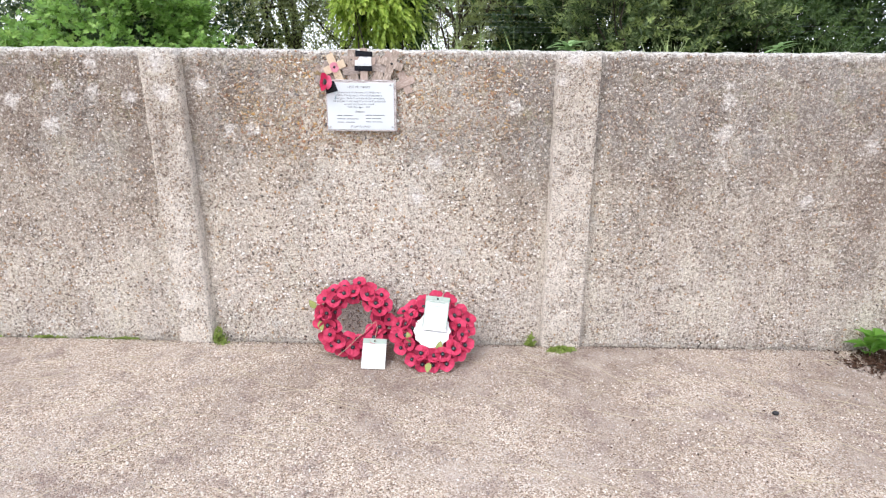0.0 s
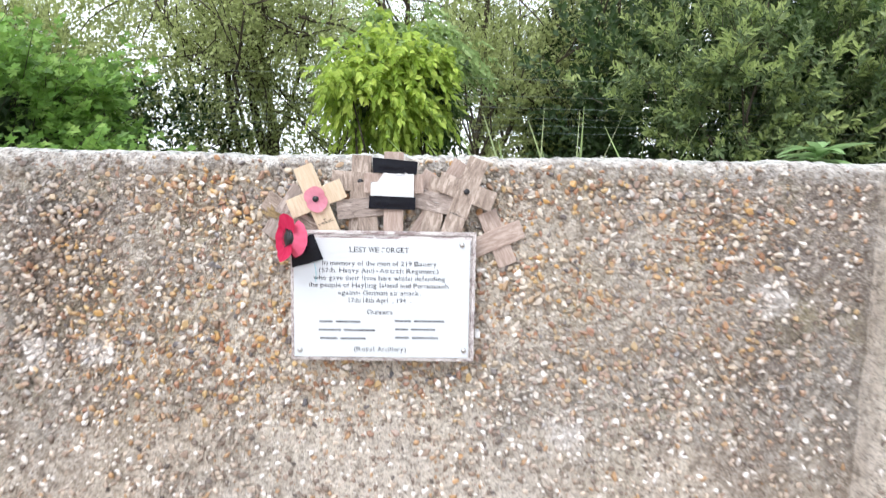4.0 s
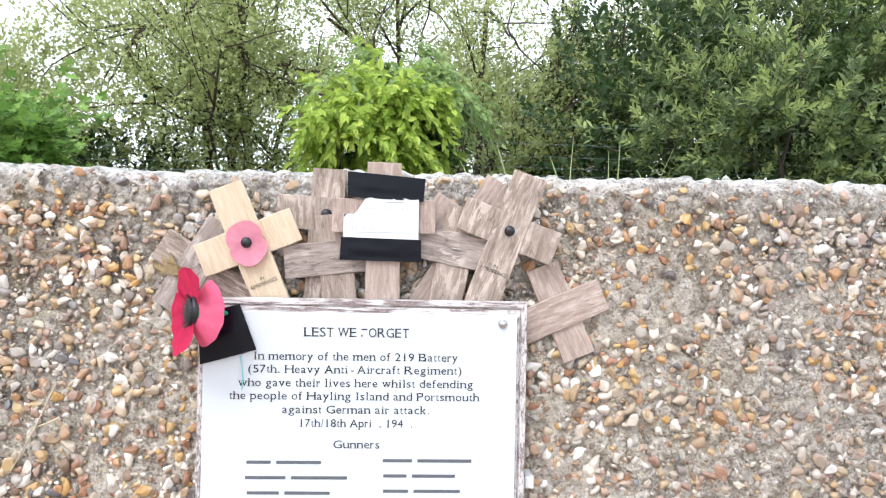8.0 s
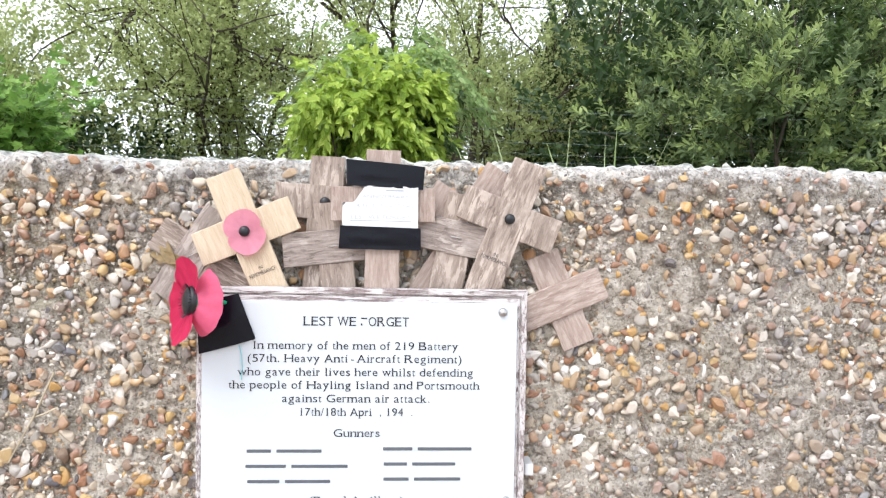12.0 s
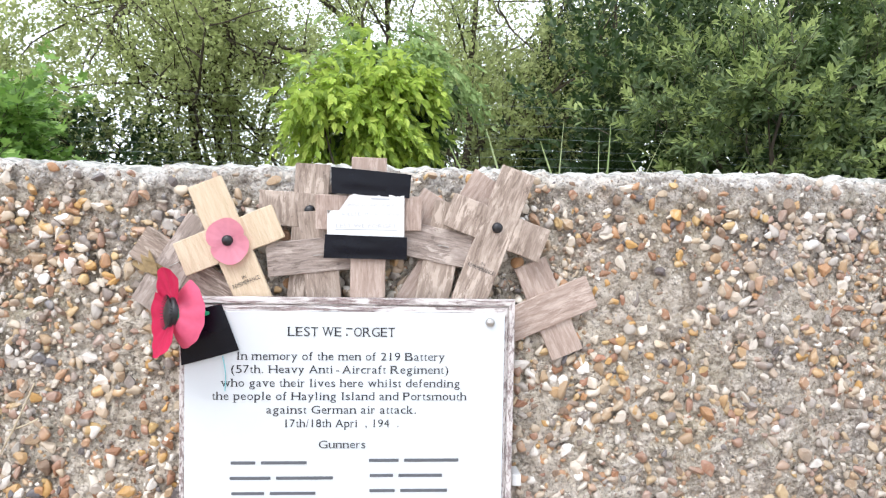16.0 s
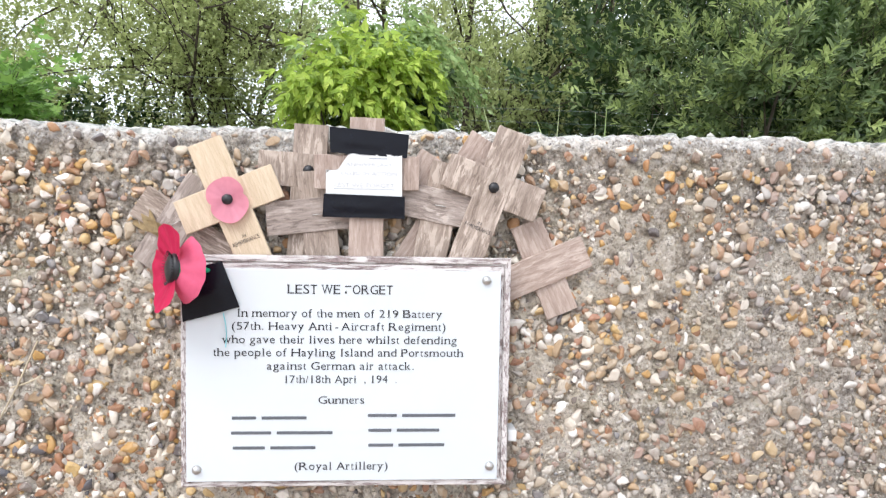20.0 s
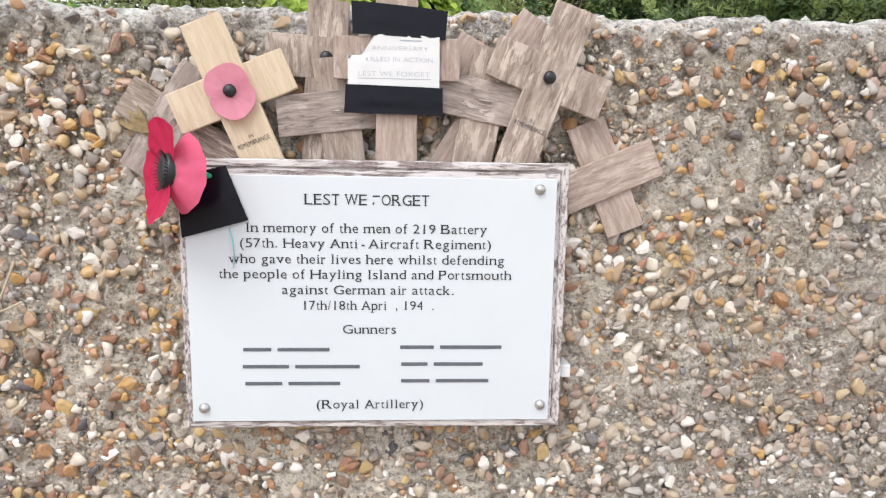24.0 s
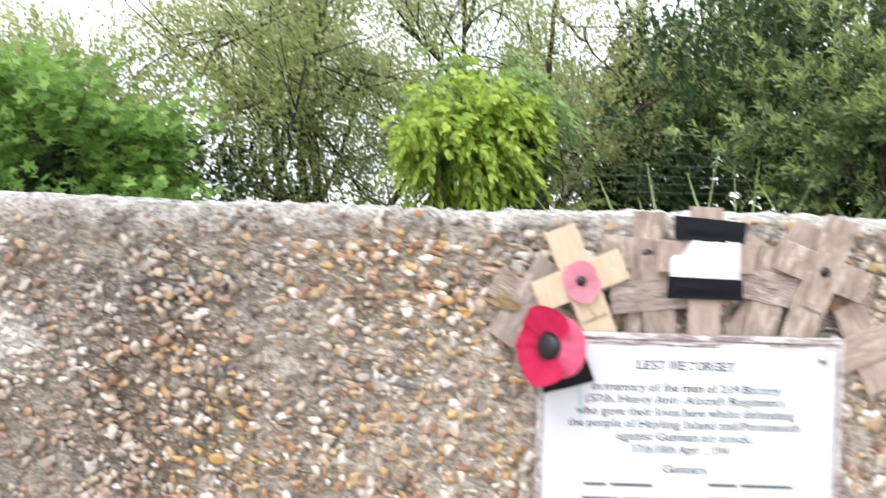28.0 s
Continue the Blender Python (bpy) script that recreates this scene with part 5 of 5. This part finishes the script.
# bright climber on the fence, sycamore-like bush, sallow thicket
CLIMB = dict(droop=0.85, up=0.35, rise=0.1, root_z=1.15, hollow=0.5, leaf_angle=0.9, edge=0.55, front=0.6, twigs=0, stems=4)
YELLOW = "bright yellow-green climber with drooping leaves on the fence"
bush("climber_bush", YELLOW, (-0.29, 2.38, 2.17), (0.27, 0.20, 0.33), 470, 10, OVATE_LEAF, 0.058, M_VINE, 11, 0.15, clusters=34, loose=0.13, **CLIMB)
bush("climber_bush", YELLOW, (0.03, 2.40, 2.22), (0.16, 0.13, 0.22), 170, 10, OVATE_LEAF, 0.056, M_VINE, 14, 0.13, clusters=16, loose=0.2, **CLIMB)
bush("climber_bush", "pale bluish green climber spilling over the fence top", (-0.10, 2.58, 2.47), (0.34, 0.18, 0.19), 380, 10, OVATE_LEAF, 0.046, M_VINE_PALE, 13, 0.17, clusters=24, loose=0.2, **CLIMB)
bush("ivy_bush", "dark glossy ivy clinging low on the fence", (-0.03, 2.58, 1.98), (0.24, 0.14, 0.34), 330, 9, OVATE_LEAF, 0.048, M_IVY_SHADE, 15, 0.12, clusters=24, loose=0.2, **CLIMB)
bush("maple_bush", "leafy mid-green bush with lobed leaves behind the wall", (-2.34, 1.95, 1.78), (0.70, 0.50, 0.48), 1350, 8, PALM_LEAF, 0.055, M_MAPLE, 12, 0.24, droop=0.25, up=0.8, rise=0.5, root_z=1.0, edge=0.35, front=0.9, clusters=85, loose=0.10, hollow=0.7)
SALLOW = [((2.12, 2.35, 2.28), (0.98, 0.6, 0.66), 660, 21), ((3.6, 2.6, 2.3), (1.2, 0.7, 1.0), 700, 22), ((2.95, 3.2, 3.2), (1.5, 0.8, 1.1), 800, 23), ((5.2, 2.8, 2.6), (1.2, 0.8, 1.2), 450, 24)]
# sallows 22 and 24 stand in shade, painted by the darker ivy leaf colour
for c, r, n, s in SALLOW:
    bush("sallow_bush", "dense dark green sallow bush with upright leafy shoots", c, r, int(n * 1.6), 15, SPEAR_LEAF, 0.054, M_IVY_SHADE if s in (22, 24) else M_WILLOW, s, 0.20, droop=0.0, up=0.55, rise=0.65, root_z=1.0, hollow=0.55, tips=None if s in (22, 24) else M_TIPS, front=0.35, edge=0.45, leaf_angle=1.2, tuft=0.8, twigs=5, clusters=int(n / 13), loose=0.10, stems=4)
# backing bushes added to close sky gaps, shade painted into their leaf colour
SHADE = "dark undergrowth behind the fence, its shade painted into the leaves"
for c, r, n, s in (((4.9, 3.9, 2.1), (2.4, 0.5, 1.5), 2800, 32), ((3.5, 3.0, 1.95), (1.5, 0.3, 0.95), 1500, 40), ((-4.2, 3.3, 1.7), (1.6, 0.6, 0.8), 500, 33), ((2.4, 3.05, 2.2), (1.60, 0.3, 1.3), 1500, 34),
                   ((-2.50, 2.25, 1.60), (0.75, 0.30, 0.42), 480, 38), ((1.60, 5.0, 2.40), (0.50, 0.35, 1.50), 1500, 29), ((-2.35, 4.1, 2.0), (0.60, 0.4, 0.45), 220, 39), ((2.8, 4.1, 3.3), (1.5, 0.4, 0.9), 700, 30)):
    bush("shade_backing_bush", SHADE, c, r, n, 10, SMALL_LEAF, 0.066, M_DARKLEAF, s, 0.25, root_z=0.95, hollow=0.15, twigs=0)
LOOSE = "loose hedge of small olive leaves behind the fence"
for c, r, n, s in (((0.43, 3.5, 1.95), (0.28, 0.35, 0.85), 320, 35), ((-1.15, 4.2, 1.75), (1.35, 0.4, 0.75), 330, 36), ((-3.5, 4.0, 2.58), (1.15, 0.5, 0.74), 1350, 37), ((1.15, 5.0, 2.30), (0.36, 0.35, 1.30), 620, 31)):
    bush("hedge_bush", LOOSE, c, r, n, 14, SMALL_LEAF, 0.046, M_HEDGE, s, 0.28, root_z=0.92, hollow=0.2, rise=0.3, edge=0.4, tuft=0.3, clusters=n // 9, loose=0.16)

HAW = dict(shape=SMALL_LEAF, size=0.036, per=44, reach=0.15, mat=M_HEDGE, gap=(0.88, 3.5, 0.22))
tree("hawthorn_tree", "open branching tree with small leaves and sky between", (-1.55, 4.9, 0.9), [((0.1, 0, 1), 1.9, 0.07), ((0.5, -0.1, 0.9), 1.9, 0.06), ((-0.5, 0.1, 0.9), 1.9, 0.06), ((0.25, 0.3, 1), 2.2, 0.06)], 3, 41, **HAW)
tree("hawthorn_tree", "open branching tree with small leaves and sky between", (0.25, 5.3, 0.9), [((0.1, 0, 1), 2.0, 0.07), ((0.45, 0.1, 0.9), 1.8, 0.06), ((-0.4, 0, 1), 2.1, 0.06)], 3, 42, **HAW)
tree("hawthorn_tree", "open branching tree with small leaves and sky between", (-4.3, 5.0, 0.9), [((0.1, 0, 1), 1.35, 0.07), ((0.45, 0.1, 0.7), 1.3, 0.06), ((-0.4, 0, 0.8), 1.3, 0.06)], 3, 43, **HAW)
tree("hawthorn_tree", "open branching tree with small leaves and sky between", (2.3, 5.6, 0.9), [((0.1, 0, 1), 2.2, 0.07), ((0.45, 0.1, 0.9), 2.1, 0.06), ((-0.4, 0, 1), 2.2, 0.06)], 3, 44, **HAW)


# ---- grass along the wall top and weeds at its foot ----
def blades(name, label, count, spots, height, mat, seed, category="grass", group="", lean=0.5, low=0.45, wide=0.006):
    gen = np.random.default_rng(seed)
    pieces = []
    for i in range(count):
        x, y, z, s = spots[i % len(spots)]
        p = np.array([x + gen.normal(0, s), y + gen.normal(0, s * 0.3), z])
        h = height * gen.uniform(low, 1.1)
        d = np.array([gen.normal(0, lean), gen.normal(-0.1, lean * 0.5), 1.0])
        w = gen.uniform(0.0025, wide)
        pts = [p + np.array([d[0] * h * 0.6 * t * t, d[1] * h * 0.5 * t * t, h * t * (1 - 0.22 * t * abs(d[0]))]) for t in (0, 0.35, 0.7, 1.0)]
        sx = np.array([gen.uniform(0.6, 1), gen.uniform(-0.6, 0.6), 0])
        v = []
        for q, k in zip(pts, (0.8, 1.0, 0.7, 0.12)):
            v += [q - sx * w * k, q + sx * w * k]
        pieces.append((np.array(v), np.array([(0, 1, 3, 2), (2, 3, 5, 4), (4, 5, 7, 6)])))
    return tagged(new(name, mesh_of(name, *join(pieces), mat, False)), label, category, group, "stuff")


blades("grass_tuft", "pale green grass blades rising behind the wall top", 40, [(0.12, 0.36, 1.40, 0.06), (0.30, 0.36, 1.40, 0.07), (0.48, 0.36, 1.40, 0.08), (0.70, 0.38, 1.40, 0.08), (1.0, 0.4, 1.39, 0.16)], 0.275, M_GRASS, 51, lean=0.7)
blades("grass_tuft", "pale green grass blades rising behind the wall top", 84, [(1.74, 0.40, 1.40, 0.07), (1.78, 0.40, 1.40, 0.04), (2.5, 0.45, 1.38, 0.16)], 0.37, M_GRASS, 52)
blades("grass_tuft", "thin dry grass behind the wall top", 18, [(-0.05, 0.4, 1.39, 0.2), (0.15, 0.40, 1.39, 0.1)], 0.30, M_STRAW, 53)
blades("grass_tuft", "tall bent green grass blades behind the wall top", 45, [(x, 1.2, 1.0, 0.03) for x in (0.32, 0.40, 0.45, 0.52, 0.58, 0.64, 0.72, 0.90, 1.04)], 0.85, M_GRASS, 54, lean=1.0, low=0.90, wide=0.013)


def broad_plant(x, y, z, seed, leaves=14, size=0.15, height=0.26):
    """A soft plant whose pointed leaves spread from its stem."""
    g = np.random.default_rng(seed)
    w = thing("weed_plant", "green leafy weed growing behind the wall top", "plant", at=pose(x, y, z))
    lv, lf = leaf_blade(1.0, 0.30, 0.3, 7, 0, 0.3)
    lm = mesh_of("leaf", lv, lf, M_PALEWEED)
    for k in range(leaves):
        a = k * 2.4
        h = height * (0.86 + 0.14 * k / leaves)
        part("leaf", lm, w, at=pose(0, 0, h) @ Matrix.Rotation(a, 4, "Z") @ Matrix.Rotation(radians(g.uniform(0, 38)), 4, "X") @ Matrix.Scale(size * g.uniform(0.7, 1.1), 4))
    v, f = tube([(0, 0, 0), (0.004, 0.002, height * 0.5), (0, 0.004, height)], [0.005, 0.004, 0.002], 6)
    part("stem", mesh_of("stem", v, f, M_PALEWEED), w)


broad_plant(1.14, 0.40, 1.39, 5, 20, 0.125, 0.315)
broad_plant(2.38, 0.45, 1.38, 6, 14, 0.105, 0.33)


def moss_patch(x, y, rx, ry, height, seed, n=420):
    """A low cushion of tiny leaves with an uneven edge."""
    gen = np.random.default_rng(seed)
    a, q = gen.uniform(0, 2 * np.pi, n), gen.random(n) ** 0.7
    edge = 0.65 + 0.35 * np.sin(a * 3 + seed) * np.sin(a * 5 + 1)
    p = np.stack([x + rx * q * edge * np.cos(a), np.minimum(y + ry * q * edge * np.sin(a), y + 0.02), gen.random(n) * height * (1 - q * q)], 1)
    ax = np.stack([gen.normal(0, 0.8, n), gen.normal(-0.2, 0.6, n), gen.uniform(0.1, 1.2, n)], 1)
    B = bases(ax, np.array([0, -0.6, 1.0]) + gen.normal(0, 0.4, (n, 3))) * gen.uniform(0.008, 0.020, n)[:, None, None]
    v, f = scatter(OVATE_LEAF[0] * np.array([1.5, 1, 1]), OVATE_LEAF[1], p, B)
    tagged(new("moss_patch", mesh_of("moss_patch", v, f, M_MOSS, False)), "small bright green leafy moss patch at the foot of the wall", "moss", "moss patches", "stuff")


for k, (x, y, rx, ry, h, n) in enumerate(((1.12, -0.095, 0.13, 0.045, 0.025, 520), (0.95, -0.035, 0.045, 0.03, 0.085, 160), (-0.875, -0.045, 0.07, 0.05, 0.10, 300), (-1.45, -0.03, 0.12, 0.016, 0.015, 160), (-1.62, -0.03, 0.09, 0.014, 0.012, 120), (-1.9, -0.03, 0.16, 0.016, 0.02, 220), (-2.25, -0.03, 0.12, 0.016, 0.015, 140))):
    moss_patch(x, y, rx, ry, h, 60 + k, n)


def weed(x, y):
    gen = np.random.default_rng(71)
    w = thing("weed_plant", "green broad-leaved weed at the foot of the wall", "plant", at=pose(x, y, 0))
    lv, lf = leaf_blade(1.0, 0.42, 0.3, 7, 0, 0.35)
    lm = mesh_of("leaf", lv, lf, M_WEED)
    for k in range(16):
        a = k * 2.4
        el = gen.uniform(10, 65)
        s = gen.uniform(0.09, 0.17)
        h = gen.uniform(0.0, 0.13)
        part("leaf", lm, w, at=pose(0.02 * math.cos(a), 0.02 * math.sin(a), h) @ Matrix.Rotation(a, 4, "Z") @ Matrix.Rotation(radians(el), 4, "X") @ Matrix.Scale(s, 4))
    v, f = tube([(0, 0, 0), (0.004, 0.002, 0.08), (0, 0.004, 0.17)], [0.004, 0.003, 0.002], 6)
    part("stem", mesh_of("stem", v, f, M_WEED), w)


weed(2.88, -0.10)


def litter(name, label, count, cx, cy, sx, sy, mat, seed, size=(0.012, 0.03)):
    gen = np.random.default_rng(seed)
    tv, tf = leaf_blade(1.0, 0.55, 0.5, 4, 0, 0.2)
    p = np.stack([gen.normal(cx, sx, count), np.minimum(gen.normal(cy, sy, count), -0.036), gen.uniform(0.003, 0.010, count)], 1)
    ax = np.stack([gen.normal(0, 1, count), gen.normal(0, 1, count), gen.normal(0, 0.12, count)], 1)
    B = bases(ax, np.array([0, 0, 1.0]) + gen.normal(0, 0.25, (count, 3))) * gen.uniform(*size, count)[:, None, None]
    v, f = scatter(tv, tf, p, B)
    tagged(new(name, mesh_of(name, v, f, mat, False)), label, "leaf litter", "", "stuff")


litter("leaf_litter", "dark brown dead leaves gathered by the wall", 900, 2.97, -0.20, 0.13, 0.08, M_LITTER, 81, (0.012, 0.038))
litter("leaf_litter", "scattered brown leaf scraps on the ground", 110, 1.7, -0.75, 0.9, 0.45, M_LITTER, 82, (0.006, 0.018))


litter("leaf_litter", "dark soil crumbs and leaf scraps along the wall foot", 900, 0.9, -0.05, 1.3, 0.012, M_LITTER, 83, (0.005, 0.014))
litter("leaf_litter", "dark soil crumbs and leaf scraps along the wall foot", 300, -1.6, -0.05, 0.5, 0.012, M_LITTER, 84, (0.005, 0.014))


def straws(count, seed):
    gen = np.random.default_rng(seed)
    pieces = []
    for i in range(count):
        x, y = gen.uniform(-2.2, 2.8), -gen.uniform(0.05, 2.0)
        a, l = gen.normal(-0.25, 0.7), gen.uniform(0.06, 0.34)
        k = gen.normal(0, 0.03)
        pieces.append(tube([(x, y, 0.009), (x + math.cos(a) * l * 0.5 + k, y + math.sin(a) * l * 0.5 - k, 0.011), (x + math.cos(a) * l, y + math.sin(a) * l, 0.009)], [0.0014, 0.0016, 0.0009], 4))
    tagged(new("straw", mesh_of("straw", *join(pieces), M_STRAW)), "pale dry straw stalks strewn on the ground", "straw", "", "stuff")


straws(300, 91)
st = tube([(-0.96, -1.12, 0.012), (-0.88, -1.02, 0.014), (-0.80, -0.94, 0.012)], [0.003, 0.003, 0.002], 5)
thing("dry_stalk", "short pale dry stalk lying on the ground", "stalk", mesh=mesh_of("dry_stalk", st[0], st[1], M_STRAW))
for k, (x0, z0, x1, z1) in enumerate(((-0.352, 1.392, -0.402, 1.288), (-0.348, 1.352, -0.382, 1.338))):
    q = tube([(x0, -0.010, z0), ((x0 + x1) / 2 + 0.004, -0.014, (z0 + z1) / 2), (x1, -0.010, z1)], [0.0011, 0.0012, 0.0008], 5)
    thing("dry_straw", "thin dry straw caught on the rough wall", "straw", "dry straws", mesh=mesh_of("dry_straw", q[0], q[1], M_STRAW))
q = tube([(1.93, -0.03, 0.004), (1.945, -0.032, 0.035), (1.925, -0.035, 0.052), (1.90, -0.04, 0.05)], [0.004, 0.0035, 0.003, 0.002], 6)
thing("bent_twig", "small dark bent twig standing at the foot of the wall", "twig", mesh=mesh_of("bent_twig", q[0], q[1], M_BARK))
sv, sf = icosphere(2)
thing("dark_stone", "small dark stone lying on the ground", "stone", at=pose(2.005, -0.74, 0.012), mesh=mesh_of("dark_stone", sv * np.array([0.016, 0.012, 0.011]), sf, M_BUTTON))


# ---- pebbles of the wall, last ----
def pebble_shapes(count, level):
    tv, tf = icosphere(level)
    out = []
    for k in range(count):
        g = np.random.default_rng(100 + k)
        v = tv.copy()
        for _ in range(9):
            d = g.normal(0, 1, 3)
            d /= np.linalg.norm(d)
            cut = g.uniform(0.42, 0.80)
            s = v @ d
            v = v - np.outer(np.maximum(0, s - cut) * 0.95, d)
        v = v * (1 + 0.06 * g.standard_normal((len(v), 1)))
        keep = tf[v[tf][:, :, 1].mean(axis=1) < 0.42]
        used = np.unique(keep)
        index = np.full(len(v), -1)
        index[used] = np.arange(len(used))
        out.append((v[used], index[keep]))
    return out


def pebble_bases(n, r, gen, flat=(0.45, 0.75)):
    a = gen.uniform(0, 2 * np.pi, n)
    sx, sz, sy = r * gen.uniform(0.9, 1.55, n), r * gen.uniform(0.7, 1.05, n), r * gen.uniform(*flat, n)
    tiltv = gen.normal(0, 0.3, n)
    b = np.zeros((n, 3, 3))
    b[:, 0, 0], b[:, 2, 0] = np.cos(a) * sx, np.sin(a) * sx
    b[:, 1, 0] = tiltv * sx * 0.4
    b[:, 0, 2], b[:, 2, 2] = -np.sin(a) * sz, np.cos(a) * sz
    b[:, 1, 1] = sy
    return b


def wall_pebbles(name, label, n, x0, x1, z0, z1, r0, r1, level, mat, seed, parent, y=0.0, near=None, fade=False, thin=0.0, patchy=1.3):
    gen = np.random.default_rng(seed)
    x, z = gen.uniform(x0, x1, n), gen.uniform(z0, z1, n)
    r = r0 + (r1 - r0) * gen.random(n) ** 1.8
    keep = np.ones(n, bool)
    if thin:
        dens = smooth_noise(np.stack([x, np.zeros(n), z], 1), 4.0, 2.0) + 0.6 * smooth_noise(np.stack([x, np.zeros(n), z], 1), 13.0, 5.0)
        keep &= gen.random(n) < np.clip(1.0 - thin + dens * patchy, 0.12, 1)
    keep &= (z < 1.598) | (gen.random(n) < 0.35)
    if near is not None:
        inside = (x > near[0]) & (x < near[1]) & (z > near[2])
        mixed = np.clip((z - near[2]) / 0.24, 0, 1) * np.clip((x - near[0]) / 0.55, 0, 1) * np.clip((near[1] - x) / 0.45, 0, 1)
        keep &= (gen.random(n) < mixed) if fade else ~inside | (gen.random(n) > mixed)
    if y == 0.0:
        for a, b, _ in PILASTERS:
            keep &= ~((x > a - 0.03) & (x < b + 0.03))
        keep &= ~((x > PX0 + 0.02) & (x < PX1 - 0.02) & (z > PZ0 + 0.02) & (z < PZ1 - 0.02))
    x, z, r = x[keep], z[keep], r[keep]
    n = len(x)
    P = np.stack([x, y - r * gen.uniform(-0.18, 0.34, n), z], 1)
    B = pebble_bases(n, r, gen)
    shapes = pebble_shapes(10, level)
    vs = []
    pick = gen.integers(0, len(shapes), n)
    round_faces = []
    for k, (tv, tf) in enumerate(shapes):
        i = pick == k
        if i.any():
            vs.append(scatter(tv, tf, P[i], B[i]))
            round_faces.append(np.full(len(vs[-1][1]), k % 2 == 0))
    v, f = join(vs)
    return part(name, mesh_of(name, v, f, mat, np.concatenate(round_faces)), parent, label, "stuff")


NEAR = (-1.0, 1.02, 1.02, 1.634)
LABEL = "brown, cream and white pebbles bedded in the concrete"
wall_pebbles("pebbles", LABEL, 13000, NEAR[0], NEAR[1], NEAR[2], NEAR[3], 0.0036, 0.0094, 2, M_PEBBLES, 201, wall, near=NEAR, fade=True, thin=0.14, patchy=0.5)
wall_pebbles("small_pebbles", LABEL, 14000, NEAR[0], NEAR[1], NEAR[2], NEAR[3] + 0.003, 0.0020, 0.0044, 1, M_PEBBLES, 204, wall, near=NEAR, fade=True, thin=0.12, patchy=0.6)
wall_pebbles("pebble_grit", LABEL, 8000, NEAR[0], NEAR[1], NEAR[2], NEAR[3] + 0.004, 0.0011, 0.0026, 1, M_GRIT, 202, wall, near=NEAR, fade=True, thin=0.1)
wall_pebbles("pebbles", LABEL, 74000, -2.6, 3.2, 0.0, 1.634, 0.0034, 0.0100, 1, M_FAR, 203, wall, near=NEAR, thin=0.22, patchy=0.45)
for k, (x0, x1, _) in enumerate(PILASTERS):
    wall_pebbles("pebble_grit", "fine pale grit on the pilaster", 4200, x0 + 0.004, x1 - 0.004, 0.0, 1.625, 0.0022, 0.0075, 1, M_FAR, 210 + k, wall, y=PIL_Y)
# loose stones and lumps along the crest
gen = np.random.default_rng(77)
tv, tf = icosphere(2)
tv = tv * (1 + 0.2 * np.random.default_rng(5).standard_normal((len(tv), 1)))
n = 300
cx = gen.uniform(-2.6, 3.3, n)
cr = 0.0020 + 0.0055 * gen.random(n) ** 10
cp = np.stack([cx, gen.uniform(0.030, 0.100, n), np.array([top_line(q) for q in cx]) - 0.0005], 1)
v, f = scatter(tv, tf, cp, pebble_bases(n, cr, gen, (0.7, 1.0)))
part("crest_grit", mesh_of("crest_grit", v, f, M_TOP), wall, "pale lichen-covered lumps along the wall top", "stuff")
# the largest pebbles round the plaque, each by itself
gen = np.random.default_rng(303)
shared = [mesh_of("pebble", q[0], q[1], M_PEBBLE, k % 3 == 0) for k, q in enumerate(pebble_shapes(12, 2))]
made = 0
taken = []
while made < 300:
    x, z = gen.uniform(-0.42, 0.62), gen.uniform(1.17, 1.628)
    if PX0 - 0.004 < x < PX1 + 0.004 and PZ0 - 0.006 < z < PZ1:
        continue
    r = 0.0056 + 0.0052 * gen.random() ** 1.7
    if z > 1.605 and gen.random() > 0.4:
        continue
    if any((x - a) ** 2 + (z - b) ** 2 < (1.25 * max(r, c) + 0.004) ** 2 for a, b, c in taken):
        continue
    taken.append((x, z, r))
    b = pebble_bases(1, np.array([r]), gen)[0]
    ob = new("pebble", shared[int(gen.integers(12))])
    ob.parent = wall
    m = Matrix([[float(q) for q in row] for row in b]).to_4x4()
    m.translation = (x, -r * gen.uniform(-0.12, 0.28), z)
    ob.matrix_basis = m
    made += 1
